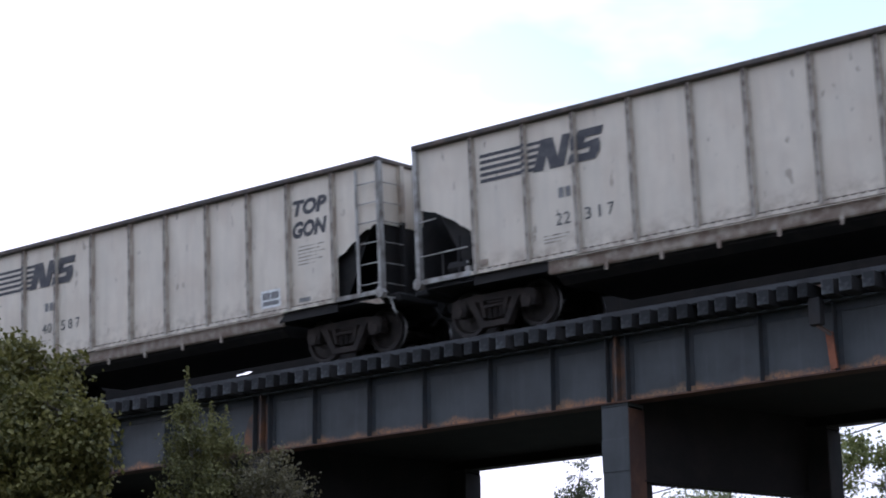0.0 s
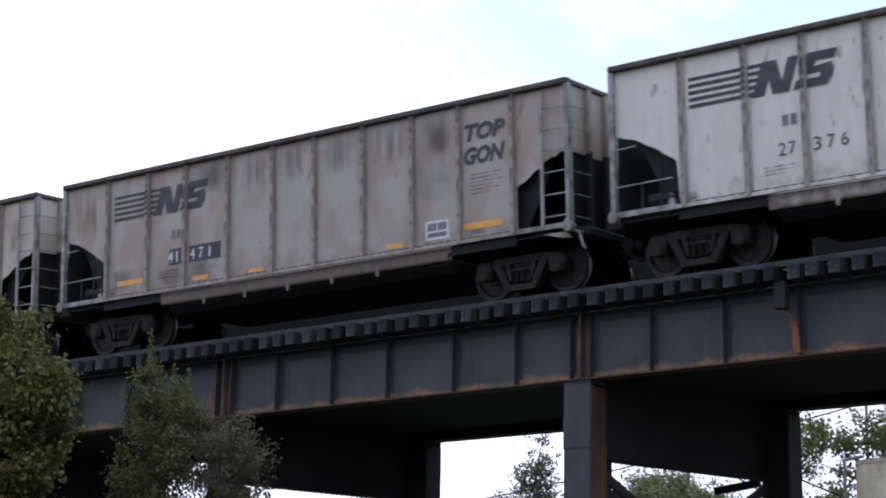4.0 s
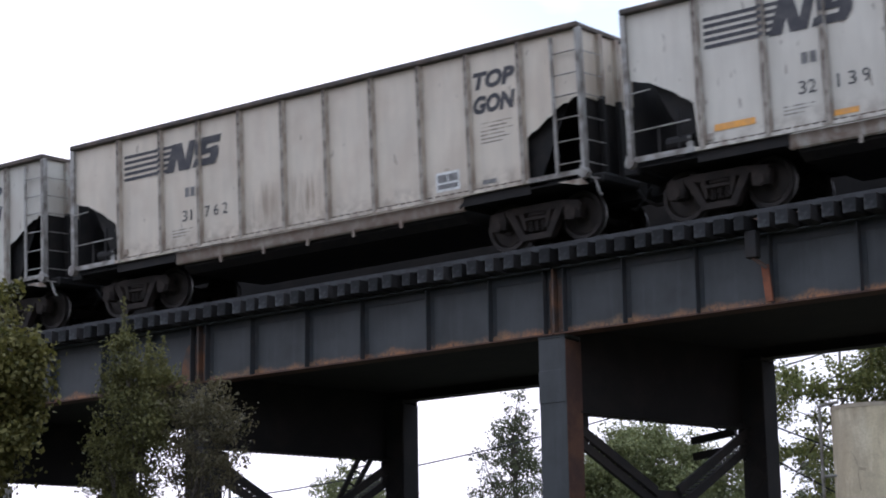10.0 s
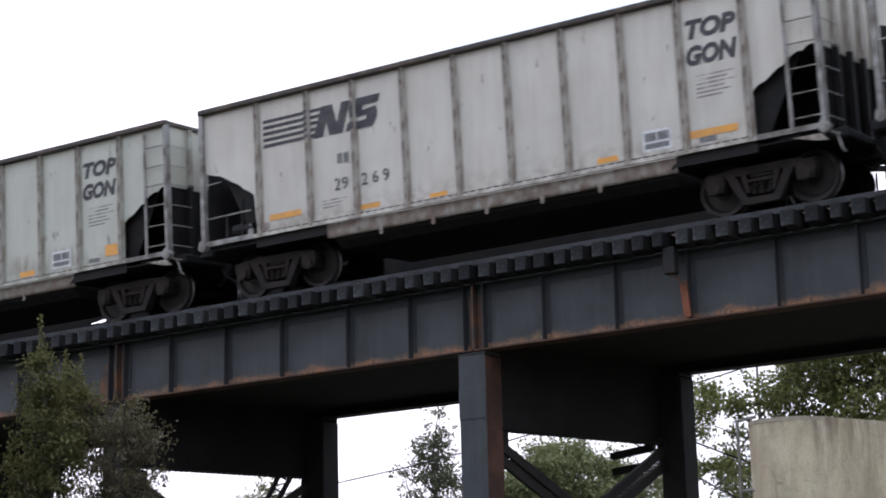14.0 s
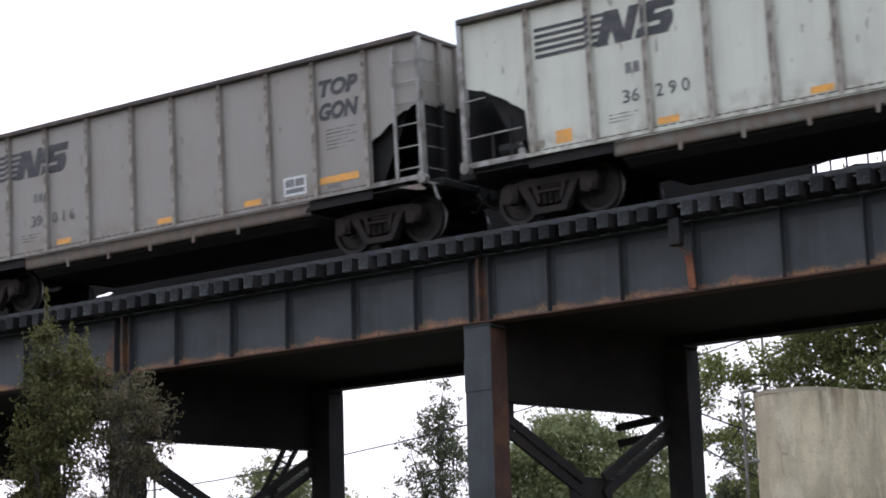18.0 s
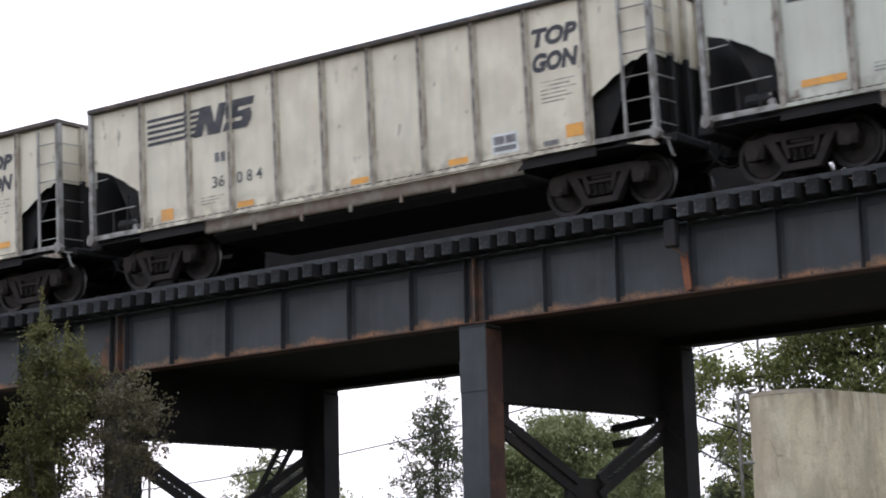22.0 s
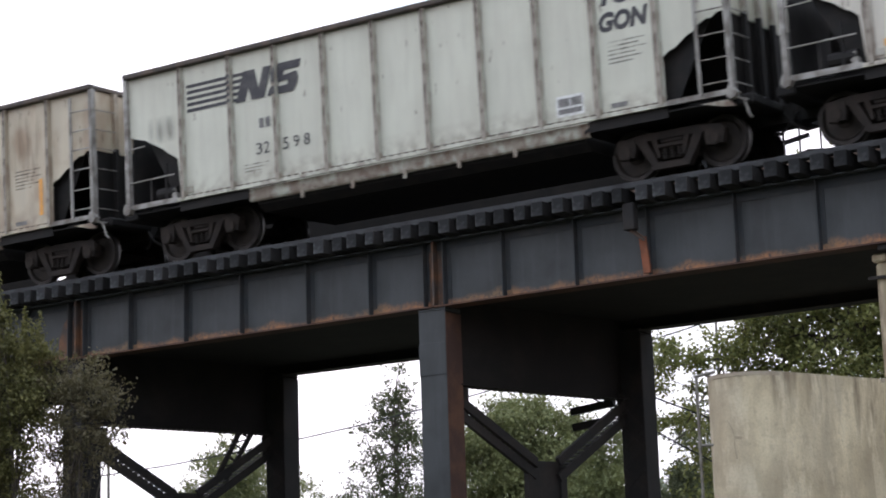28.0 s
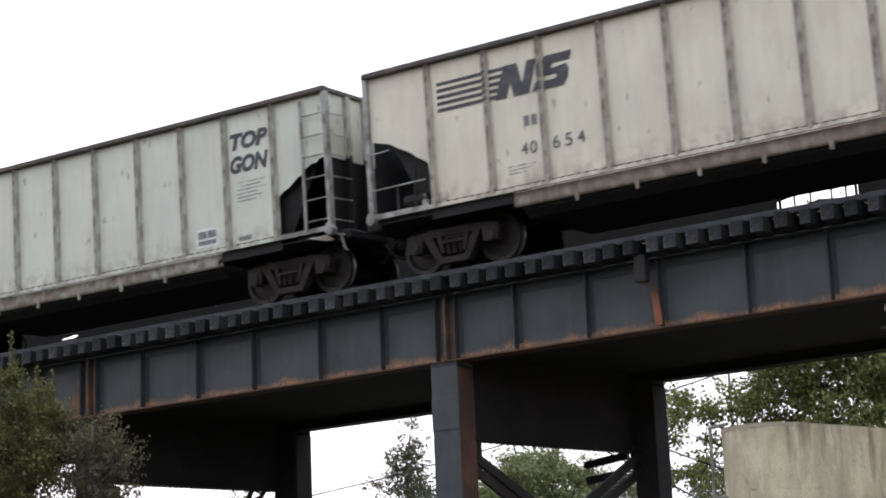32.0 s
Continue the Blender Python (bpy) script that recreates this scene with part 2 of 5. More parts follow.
def bleed(name, colour, most, scale, stretch, lo=0.36, hi=0.66, edge=3.4):
    """A thin stain that the wind and rain have feathered out: see-through where the paint under it shows."""
    m, n, l, b = nodes_of(name)
    tc = n.new("ShaderNodeTexCoord")
    sep = n.new("ShaderNodeSeparateXYZ")
    l.new(tc.outputs["Generated"], sep.inputs[0])
    fade = None
    for axis in ("X", "Z"):
        rest = sums(n, l, "MULTIPLY", sep.outputs[axis], sums(n, l, "SUBTRACT", 1.0, sep.outputs[axis]))
        cl = n.new("ShaderNodeClamp")
        l.new(sums(n, l, "MULTIPLY", rest, edge), cl.inputs["Value"])
        fade = cl.outputs["Result"] if fade is None else sums(n, l, "MULTIPLY", fade, cl.outputs["Result"])
    mask = noise_mask(n, l, scale, lo, hi, 7, None, stretch)
    l.new(sums(n, l, "MULTIPLY", sums(n, l, "MULTIPLY", mask, fade), most), b.inputs["Alpha"])
    l.new(mixed(n, l, noise_mask(n, l, 9.0, 0.4, 0.7), colour, tuple(v * 0.7 for v in colour)), b.inputs["Base Color"])
    b.inputs["Roughness"].default_value = 0.75
    return m


PAINT = car_paint("pale_car_paint")
RIB = car_paint("dirty_rib_paint", 0.72, 0.2, 0.5)
RIBEDGE = plain("rusty_rib_edge", (0.34, 0.30, 0.255), (0.085, 0.062, 0.049), 0.75, 0, 4.5, 24, 0.3)
SKIRT = car_paint("darker_skirt_paint", 0.78, 0.3, 0.6)
RUSTBLEED = bleed("rust_bleed", (0.27, 0.135, 0.07), 0.85, 1.6, (1.2, 1.2, 0.7))
RUSTRUN = bleed("rust_runs", (0.25, 0.15, 0.085), 0.7, 2.2, (3.5, 3.5, 0.35))
SOOTBLEED = bleed("soot_bleed", (0.085, 0.080, 0.078), 0.8, 1.5, (1.2, 1.2, 0.8))
SOOTRUN = bleed("soot_runs", (0.17, 0.16, 0.15), 0.7, 2.0, (3.2, 3.2, 0.25))
TRIM = plain("white_trim_paint", (0.33, 0.315, 0.29), (0.105, 0.086, 0.070), 0.6, 0, 3.2, 30, 0.1)
# black paint, deepened so its colour also carries the shade in bays and underfloor
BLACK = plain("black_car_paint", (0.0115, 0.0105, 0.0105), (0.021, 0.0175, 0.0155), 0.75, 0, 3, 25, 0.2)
CHORD = plain("brown_top_chord_paint", (0.065, 0.055, 0.048), (0.12, 0.09, 0.07), 0.7, 0, 4, 30, 0.2)
LETTER = plain("black_lettering_paint", (0.062, 0.060, 0.066), (0.10, 0.096, 0.095), 0.7, 0, 5, 30, 0.05)
FAINT = bleed("faded_stencil_paint", (0.14, 0.135, 0.13), 0.55, 6.0, (1, 1, 1), 0.3, 0.6, 30.0)
GHOST = plain("worn_off_lettering_paint", (0.30, 0.275, 0.25), (0.40, 0.37, 0.34), 0.7, 0, 6, 40, 0.05)
STENCIL = plain("grey_stencil_paint", (0.16, 0.155, 0.15), (0.26, 0.25, 0.24), 0.7, 0, 9, 40, 0.05)
DIGIT = plain("worn_black_stencil_paint", (0.088, 0.086, 0.088), (0.17, 0.165, 0.16), 0.7, 0, 5, 40, 0.05)
PALE = plain("white_stencil_paint", (0.72, 0.72, 0.70), (0.5, 0.49, 0.46), 0.6, 0, 9, 40, 0.05)
ORANGE = plain("amber_reflective_film", (0.80, 0.36, 0.05), (0.62, 0.30, 0.08), 0.4, 0, 6, 30, 0.05)
MAROON = plain("oxide_blot_paint", (0.036, 0.022, 0.021), (0.06, 0.037, 0.031), 0.8, 0, 3, 30, 0.1)
IRON = plain("cast_iron_truck", (0.022, 0.0175, 0.0155), (0.044, 0.033, 0.027), 0.75, 0.2, 4, 30, 0.3)
WHEEL = plain("wheel_steel", (0.024, 0.020, 0.018), (0.046, 0.036, 0.030), 0.6, 0.4, 5, 30, 0.2)
TREAD = plain("polished_tread", (0.17, 0.16, 0.155), (0.12, 0.11, 0.105), 0.4, 0.8, 5, 30, 0.05)
STEEL = steel_paint("slate_bridge_paint")
RUSTY = plain("rusted_steel", (0.235, 0.085, 0.045), (0.13, 0.060, 0.038), 0.85, 0, 4, 30, 0.35)
# darker copy of the bridge steel, with the shade behind the near girder in its colour
DARK = plain("shaded_bridge_steel", (0.019, 0.0178, 0.018), (0.030, 0.024, 0.021), 0.8, 0, 2, 20, 0.25)
TIMBER = plain("creosoted_timber", (0.0175, 0.0160, 0.0162), (0.036, 0.033, 0.0325), 0.85, 0, 3, 35, 0.5, 0.8)
ENDGRAIN = plain("weathered_end_grain", (0.021, 0.0215, 0.023), (0.082, 0.084, 0.087), 0.9, 0, 5.5, 30, 0.5, 0.6)
GREYWOOD = plain("weathered_grey_timber", (0.060, 0.061, 0.064), (0.034, 0.033, 0.034), 0.9, 0, 2.5, 35, 0.5)
# darker copy of the deck timber, with the shadow under the cars in its colour
SHADEWOOD = plain("shade_black_timber", (0.012, 0.012, 0.0125), (0.019, 0.018, 0.0175), 0.9, 0, 3, 30, 0.4)
RAILS = plain("rail_steel", (0.12, 0.085, 0.065), (0.19, 0.13, 0.10), 0.6, 0.5, 3, 30, 0.15)
# near-black steel for the most shaded members, the shade put into the colour
SHADEBLACK = plain("shade_black_steel", (0.0128, 0.0115, 0.0115), (0.019, 0.016, 0.0148), 0.9, 0, 2, 20, 0.2)
RUSTMIX = plain("rust_streaked_slate_paint", (0.075, 0.058, 0.051), (0.19, 0.090, 0.046), 0.75, 0, 2.6, 26, 0.25)
# darker copy of the slate paint that paints shade onto the near girder
SHADE = plain("shaded_slate_paint", (0.036, 0.041, 0.046), (0.052, 0.050, 0.050), 0.7, 0, 3, 26, 0.2)
BROWN = plain("rust_brown_plate", (0.062, 0.033, 0.026), (0.115, 0.056, 0.034), 0.8, 0, 2.0, 24, 0.25)
CRACK = plain("dirty_crack", (0.36, 0.30, 0.215), (0.45, 0.38, 0.27), 0.95, 0, 9, 40, 0.3)
RIMCONC = plain("brown_stained_concrete", (0.45, 0.385, 0.29), (0.31, 0.25, 0.185), 0.9, 0, 2.4, 22, 0.4)
CONC = concrete("stained_concrete")
BARK = plain("grey_bark", (0.075, 0.062, 0.05), (0.12, 0.10, 0.085), 0.95, 0, 8, 40, 0.7)
BALLAST = plain("grey_ballast", (0.16, 0.15, 0.14), (0.09, 0.085, 0.08), 0.95, 0, 3, 18, 0.8)
GRASS = plain("rough_grass", (0.062, 0.066, 0.043), (0.088, 0.083, 0.064), 0.95, 0, 0.4, 6, 0.6)
LEAF_A = leafy("olive_leaves", (0.033, 0.037, 0.011), (0.145, 0.124, 0.034))
LEAF_E = leafy("olive_shoot_leaves", (0.058, 0.060, 0.023), (0.158, 0.144, 0.052))
LEAF_F = leafy("sunlit_green_leaves", (0.104, 0.120, 0.055), (0.220, 0.232, 0.102))
LEAF_H = leafy("mixed_green_leaves", (0.082, 0.100, 0.036), (0.235, 0.240, 0.082))
LEAF_C = leafy("brown_green_leaves", (0.068, 0.060, 0.034), (0.140, 0.114, 0.067))
LEAF_D = leafy("dark_leaves", (0.048, 0.058, 0.034), (0.108, 0.120, 0.064))
LEAF_G = leafy("hazy_far_leaves", (0.075, 0.092, 0.060), (0.135, 0.150, 0.095))
GALV = plain("galvanised_pipe", (0.24, 0.225, 0.195), (0.15, 0.13, 0.11), 0.5, 0.5, 6, 30, 0.1)
CABLE = plain("black_cable", (0.02, 0.02, 0.02), (0.035, 0.035, 0.035), 0.6)

# ------------------------------------------------------------------ mesh tools


class Solid:
    """Collects faces of one mesh."""

    def __init__(self):
        self.v, self.f = [], []

    def add(self, verts, faces):
        k = len(self.v)
        self.v += [tuple(p) for p in verts]
        self.f += [tuple(i + k for i in f) for f in faces]
        return self

    def box(self, x0, x1, y0, y1, z0, z1):
        v = [(x, y, z) for z in (z0, z1) for y in (y0, y1) for x in (x0, x1)]
        return self.add(v, [(0, 2, 3, 1), (4, 5, 7, 6), (0, 1, 5, 4), (2, 6, 7, 3), (0, 4, 6, 2), (1, 3, 7, 5)])

    def block(self, x0, x1, y0, y1, z0, z1, c=0.02):
        """A box with chamfered edges."""
        v, idx = [], {}
        for sx in (0, 1):
            for sy in (0, 1):
                for sz in (0, 1):
                    X, Y, Z = (x0, x1)[sx], (y0, y1)[sy], (z0, z1)[sz]
                    dx, dy, dz = (c, -c)[sx], (c, -c)[sy], (c, -c)[sz]
                    for a, p in enumerate(((X, Y + dy, Z + dz), (X + dx, Y, Z + dz), (X + dx, Y + dy, Z))):
                        idx[sx, sy, sz, a] = len(v)
                        v.append(p)
        f = []
        for s in (0, 1):
            f.append([idx[s, 0, 0, 0], idx[s, 1, 0, 0], idx[s, 1, 1, 0], idx[s, 0, 1, 0]])
            f.append([idx[0, s, 0, 1], idx[1, s, 0, 1], idx[1, s, 1, 1], idx[0, s, 1, 1]])
            f.append([idx[0, 0, s, 2], idx[1, 0, s, 2], idx[1, 1, s, 2], idx[0, 1, s, 2]])
            for r in (0, 1):
                f.append([idx[s, r, 0, 0], idx[s, r, 1, 0], idx[s, r, 1, 1], idx[s, r, 0, 1]])
                f.append([idx[s, 0, r, 0], idx[s, 1, r, 0], idx[s, 1, r, 2], idx[s, 0, r, 2]])
                f.append([idx[0, s, r, 1], idx[1, s, r, 1], idx[1, s, r, 2], idx[0, s, r, 2]])
        for sx in (0, 1):
            for sy in (0, 1):
                for sz in (0, 1):
                    f.append([idx[sx, sy, sz, a] for a in range(3)])
        return self.add(v, f)

    def prism(self, pts, axis, a, b):
        """A polygon drawn in the two axes other than axis, pushed from a to b."""
        def put(p, d):
            q = [p[0], p[1]]
            q.insert(axis, d)
            return q
        n = len(pts)
        v = [put(p, a) for p in pts] + [put(p, b) for p in pts]
        f = [tuple(range(n))[::-1], tuple(range(n, 2 * n))]
        f += [(i, (i + 1) % n, n + (i + 1) % n, n + i) for i in range(n)]
        return self.add(v, f)

    def rod(self, p, q, r, sides=6, r2=None):
        p, q = Vector(p), Vector(q)
        d = (q - p).normalized()
        u = d.orthogonal().normalized()
        w = d.cross(u)
        v = []
        for c, rad in ((p, r), (q, r if r2 is None else r2)):
            v += [c + rad * (math.cos(t) * u + math.sin(t) * w) for t in (2 * math.pi * i / sides for i in range(sides))]
        f = [tuple(range(sides))[::-1], tuple(range(sides, 2 * sides))]
        f += [(i, (i + 1) % sides, sides + (i + 1) % sides, sides + i) for i in range(sides)]
        return self.add(v, f)

    def bar(self, p, q, wide, thick, side=(0, 0, 1)):
        """A straight bar of rectangular section; side points along its width."""
        p, q, s = Vector(p), Vector(q), Vector(side)
        d = (q - p).normalized()
        s = (s - d * s.dot(d)).normalized()
        n = d.cross(s)
        v = [c + a * s * wide / 2 + b * n * thick / 2 for c in (p, q) for a, b in ((-1, -1), (1, -1), (1, 1), (-1, 1))]
        return self.add(v, [(3, 2, 1, 0), (4, 5, 6, 7), (0, 1, 5, 4), (1, 2, 6, 5), (2, 3, 7, 6), (3, 0, 4, 7)])

    def lathe(self, profile, sides=24, axis=1, centre=(0, 0, 0)):
        """Turns (offset, radius) pairs round an axis; the ends are closed."""
        v = []
        for o, r in profile:
            for i in range(sides):
                t = 2 * math.pi * i / sides
                q = [r * math.cos(t), r * math.sin(t)]
                q.insert(axis, o)
                v.append([q[j] + centre[j] for j in range(3)])
        m = len(profile)
        f = [(j * sides + i, j * sides + (i + 1) % sides, (j + 1) * sides + (i + 1) % sides, (j + 1) * sides + i) for j in range(m - 1) for i in range(sides)]
        f += [tuple(range(sides))[::-1], tuple(range((m - 1) * sides, m * sides))]
        return self.add(v, f)

    def mesh(self, name, material, smooth=False):
        me = bpy.data.meshes.new(name)
        me.from_pydata(self.v, [], self.f)
        me.materials.append(material)
        if smooth:
            me.polygons.foreach_set("use_smooth", [True] * len(me.polygons))
        bm = bmesh.new()
        bm.from_mesh(me)
        bmesh.ops.recalc_face_normals(bm, faces=bm.faces)
        bm.to_mesh(me)
        bm.free()
        return me


def part(name, solid, material, parent, label="", at=None, smooth=False):
    me = solid if isinstance(solid, bpy.types.Mesh) else solid.mesh(name, material, smooth)
    ob = new(name, me)
    ob.parent = parent
    if at is not None:
        ob.matrix_basis = at
    return tagged(ob, label)


def thing(name, label, category, group="", at=None, kind=""):
    ob = new(name)
    if at is not None:
        ob.matrix_basis = at
    return tagged(ob, label, category, group, kind)


def clipped(poly, u0, u1):
    """The part of a convex polygon between two values of its first coordinate."""
    for edge, sign in ((u0, 1), (u1, -1)):
        res = []
        for i, p in enumerate(poly):
            q = poly[(i + 1) % len(poly)]
            a, b = sign * (p[0] - edge), sign * (q[0] - edge)
            if a >= 0:
                res.append(p)
            if a * b < 0:
                k = a / (a - b)
                res.append((p[0] + k * (q[0] - p[0]), p[1] + k * (q[1] - p[1])))
        poly = res
        if len(poly) < 3:
            return []
    return poly


def lettered(text, width, height, slant=0.0, bold=0.015):
    """A flat mesh of the text, scaled to width x height from its lower left corner, in x and z."""
    cu = bpy.data.curves.new("letters", "FONT")
    cu.body = text
    cu.shear = slant
    cu.offset = bold
    cu.resolution_u = 3
    ob = bpy.data.objects.new("letters", cu)
    scene.collection.objects.link(ob)
    bpy.context.view_layer.update()
    raw = ob.evaluated_get(bpy.context.evaluated_depsgraph_get()).to_mesh()
    v = np.array([p.co[:] for p in raw.vertices])
    f = [tuple(p.vertices) for p in raw.polygons]
    lo, hi = v.min(0), v.max(0)
    v = (v - lo) / np.maximum(hi - lo, 1e-6)
    s = Solid()
    s.add([(p[0] * width, 0.0, p[1] * height) for p in v], f)
    ob.evaluated_get(bpy.context.evaluated_depsgraph_get()).to_mesh_clear()
    bpy.data.objects.remove(ob)
    bpy.data.curves.remove(cu)
    return s


# ------------------------------------------------------------------ ground
RAIL_TOP, TRACK_Y, SPAN, JOINT = 9.38, 30.3, 9.05, -19.25

g = Solid()
STEPS = [-2500, -900, -350, -150, -90, -60, -40, -25, -12, 0, 12, 25, 45, 80, 160, 400, 900, 2500]
for j, y in enumerate(STEPS):
    for x in STEPS:
        far = min(1.0, max(abs(x + 20), abs(y - 30)) / 60)
        g.v.append((x, y + 30, 0.5 * noise.noise(Vector((x * 0.03, y * 0.03, 0))) * far - 0.05))
N = len(STEPS)
g.f = [(j * N + i, j * N + i + 1, (j + 1) * N + i + 1, (j + 1) * N + i) for j in range(N - 1) for i in range(N - 1)]
ground = new("ground", g.mesh("ground", GRASS, True))
tagged(ground, "rough grassy ground below the railway viaduct", "ground", kind="structure")

# ------------------------------------------------------------------ viaduct
ZB, ZT = 7.60, 8.87          # bottom and top of the plate girders
viaduct = thing("railway_viaduct", "slate-painted riveted steel deck girder viaduct with rust along its flanges", "bridge")
STIFF = (0.22, 1.50, 3.00, 4.45, 6.10, 7.58, 8.83)
SPANS = range(-6, 5)


def girder_span(name, y_web, n, out, material):
    """One plate girder between two joints; out is the side that shows its stiffeners."""
    x = JOINT + n * SPAN
    gd = thing(name, "", "", at=pose(x, y_web, ZB))
    gd.parent = viaduct
    h = ZT - ZB
    part("web", Solid().box(0.02, SPAN - 0.02, -0.008, 0.008, 0.03, h - 0.03), material, gd)
    fl = Solid().box(0.02, SPAN - 0.02, -0.19, 0.19, 0.0, 0.028)
    fl.box(0.02, SPAN - 0.02, -0.10, -0.008, 0.028, 0.045).box(0.02, SPAN - 0.02, 0.008, 0.10, 0.028, 0.045)
    # rust brown, deepened to put the shade of the underside into the colour
    part("bottom_flange", fl, BROWN if material is STEEL else material, gd, "rusty bottom flange" if material is STEEL else "")
    part("top_flange", Solid().box(0.02, SPAN - 0.02, -0.19, 0.19, h - 0.03, h), material, gd)
    lo = Solid().box(0.02, SPAN - 0.02, out * 0.008, out * 0.024, 0.045, 0.15)
    for i in range(58):
        lo.rod((0.1 + i * 0.153, out * 0.022, 0.095), (0.1 + i * 0.153, out * 0.036, 0.095), 0.014, 5, 0.008)
    part("bottom_angle", lo, material, gd)
    # the dark colour stands for the shadow that the tie ends cast
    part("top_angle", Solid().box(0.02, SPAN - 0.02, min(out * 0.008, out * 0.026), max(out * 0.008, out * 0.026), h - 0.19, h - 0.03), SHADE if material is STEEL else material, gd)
    for k, u in enumerate(STIFF):
        st = Solid().box(u - 0.008, u + 0.008, out * 0.024, out * 0.165, 0.046, h - 0.03)
        st.box(u + 0.008, u + 0.09, out * 0.009, out * 0.022, 0.152, h - 0.03)
        # darkened to draw the shadow line beside each stiffener
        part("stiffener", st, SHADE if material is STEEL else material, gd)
    return gd


near_face = []
for n in SPANS:
    near_face.append(girder_span("plate_girder", 29.34, n, -1, STEEL))
    # flat sheet added below the ties, coloured as the even shade under the deck
    part("deck_soffit", Solid().box(JOINT + n * SPAN + 0.01, JOINT + n * SPAN + SPAN - 0.01, 29.56, 34.20, 7.80, 7.86), SHADEBLACK, viaduct, "underside of the deck, its deep shade put into a black colour")
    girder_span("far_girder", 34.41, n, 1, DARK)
# rusted joint cover plates above each column
for n in SPANS:
    x = JOINT + n * SPAN
    part("joint_plate", Solid().box(x - 0.16, x + 0.16, 29.315, 29.331, ZB + 0.05, ZT - 0.10), RUSTMIX, viaduct, "rust-streaked joint plate")
    if n == -1:
        part("rust_scab", Solid().prism([(x - 0.62, ZB + 0.16), (x - 0.20, ZB + 0.16), (x - 0.17, ZB + 0.86), (x - 0.30, ZB + 0.97), (x - 0.47, ZB + 0.80), (x - 0.58, ZB + 0.52)], 1, 29.317, 29.330), RUSTMIX, viaduct, "rust-scabbed patch of web")
    part("joint_stiffener", Solid().box(x - 0.02, x + 0.02, 29.17, 29.315, ZB + 0.05, ZT - 0.03), RUSTMIX, viaduct, "rust-streaked stiffener")


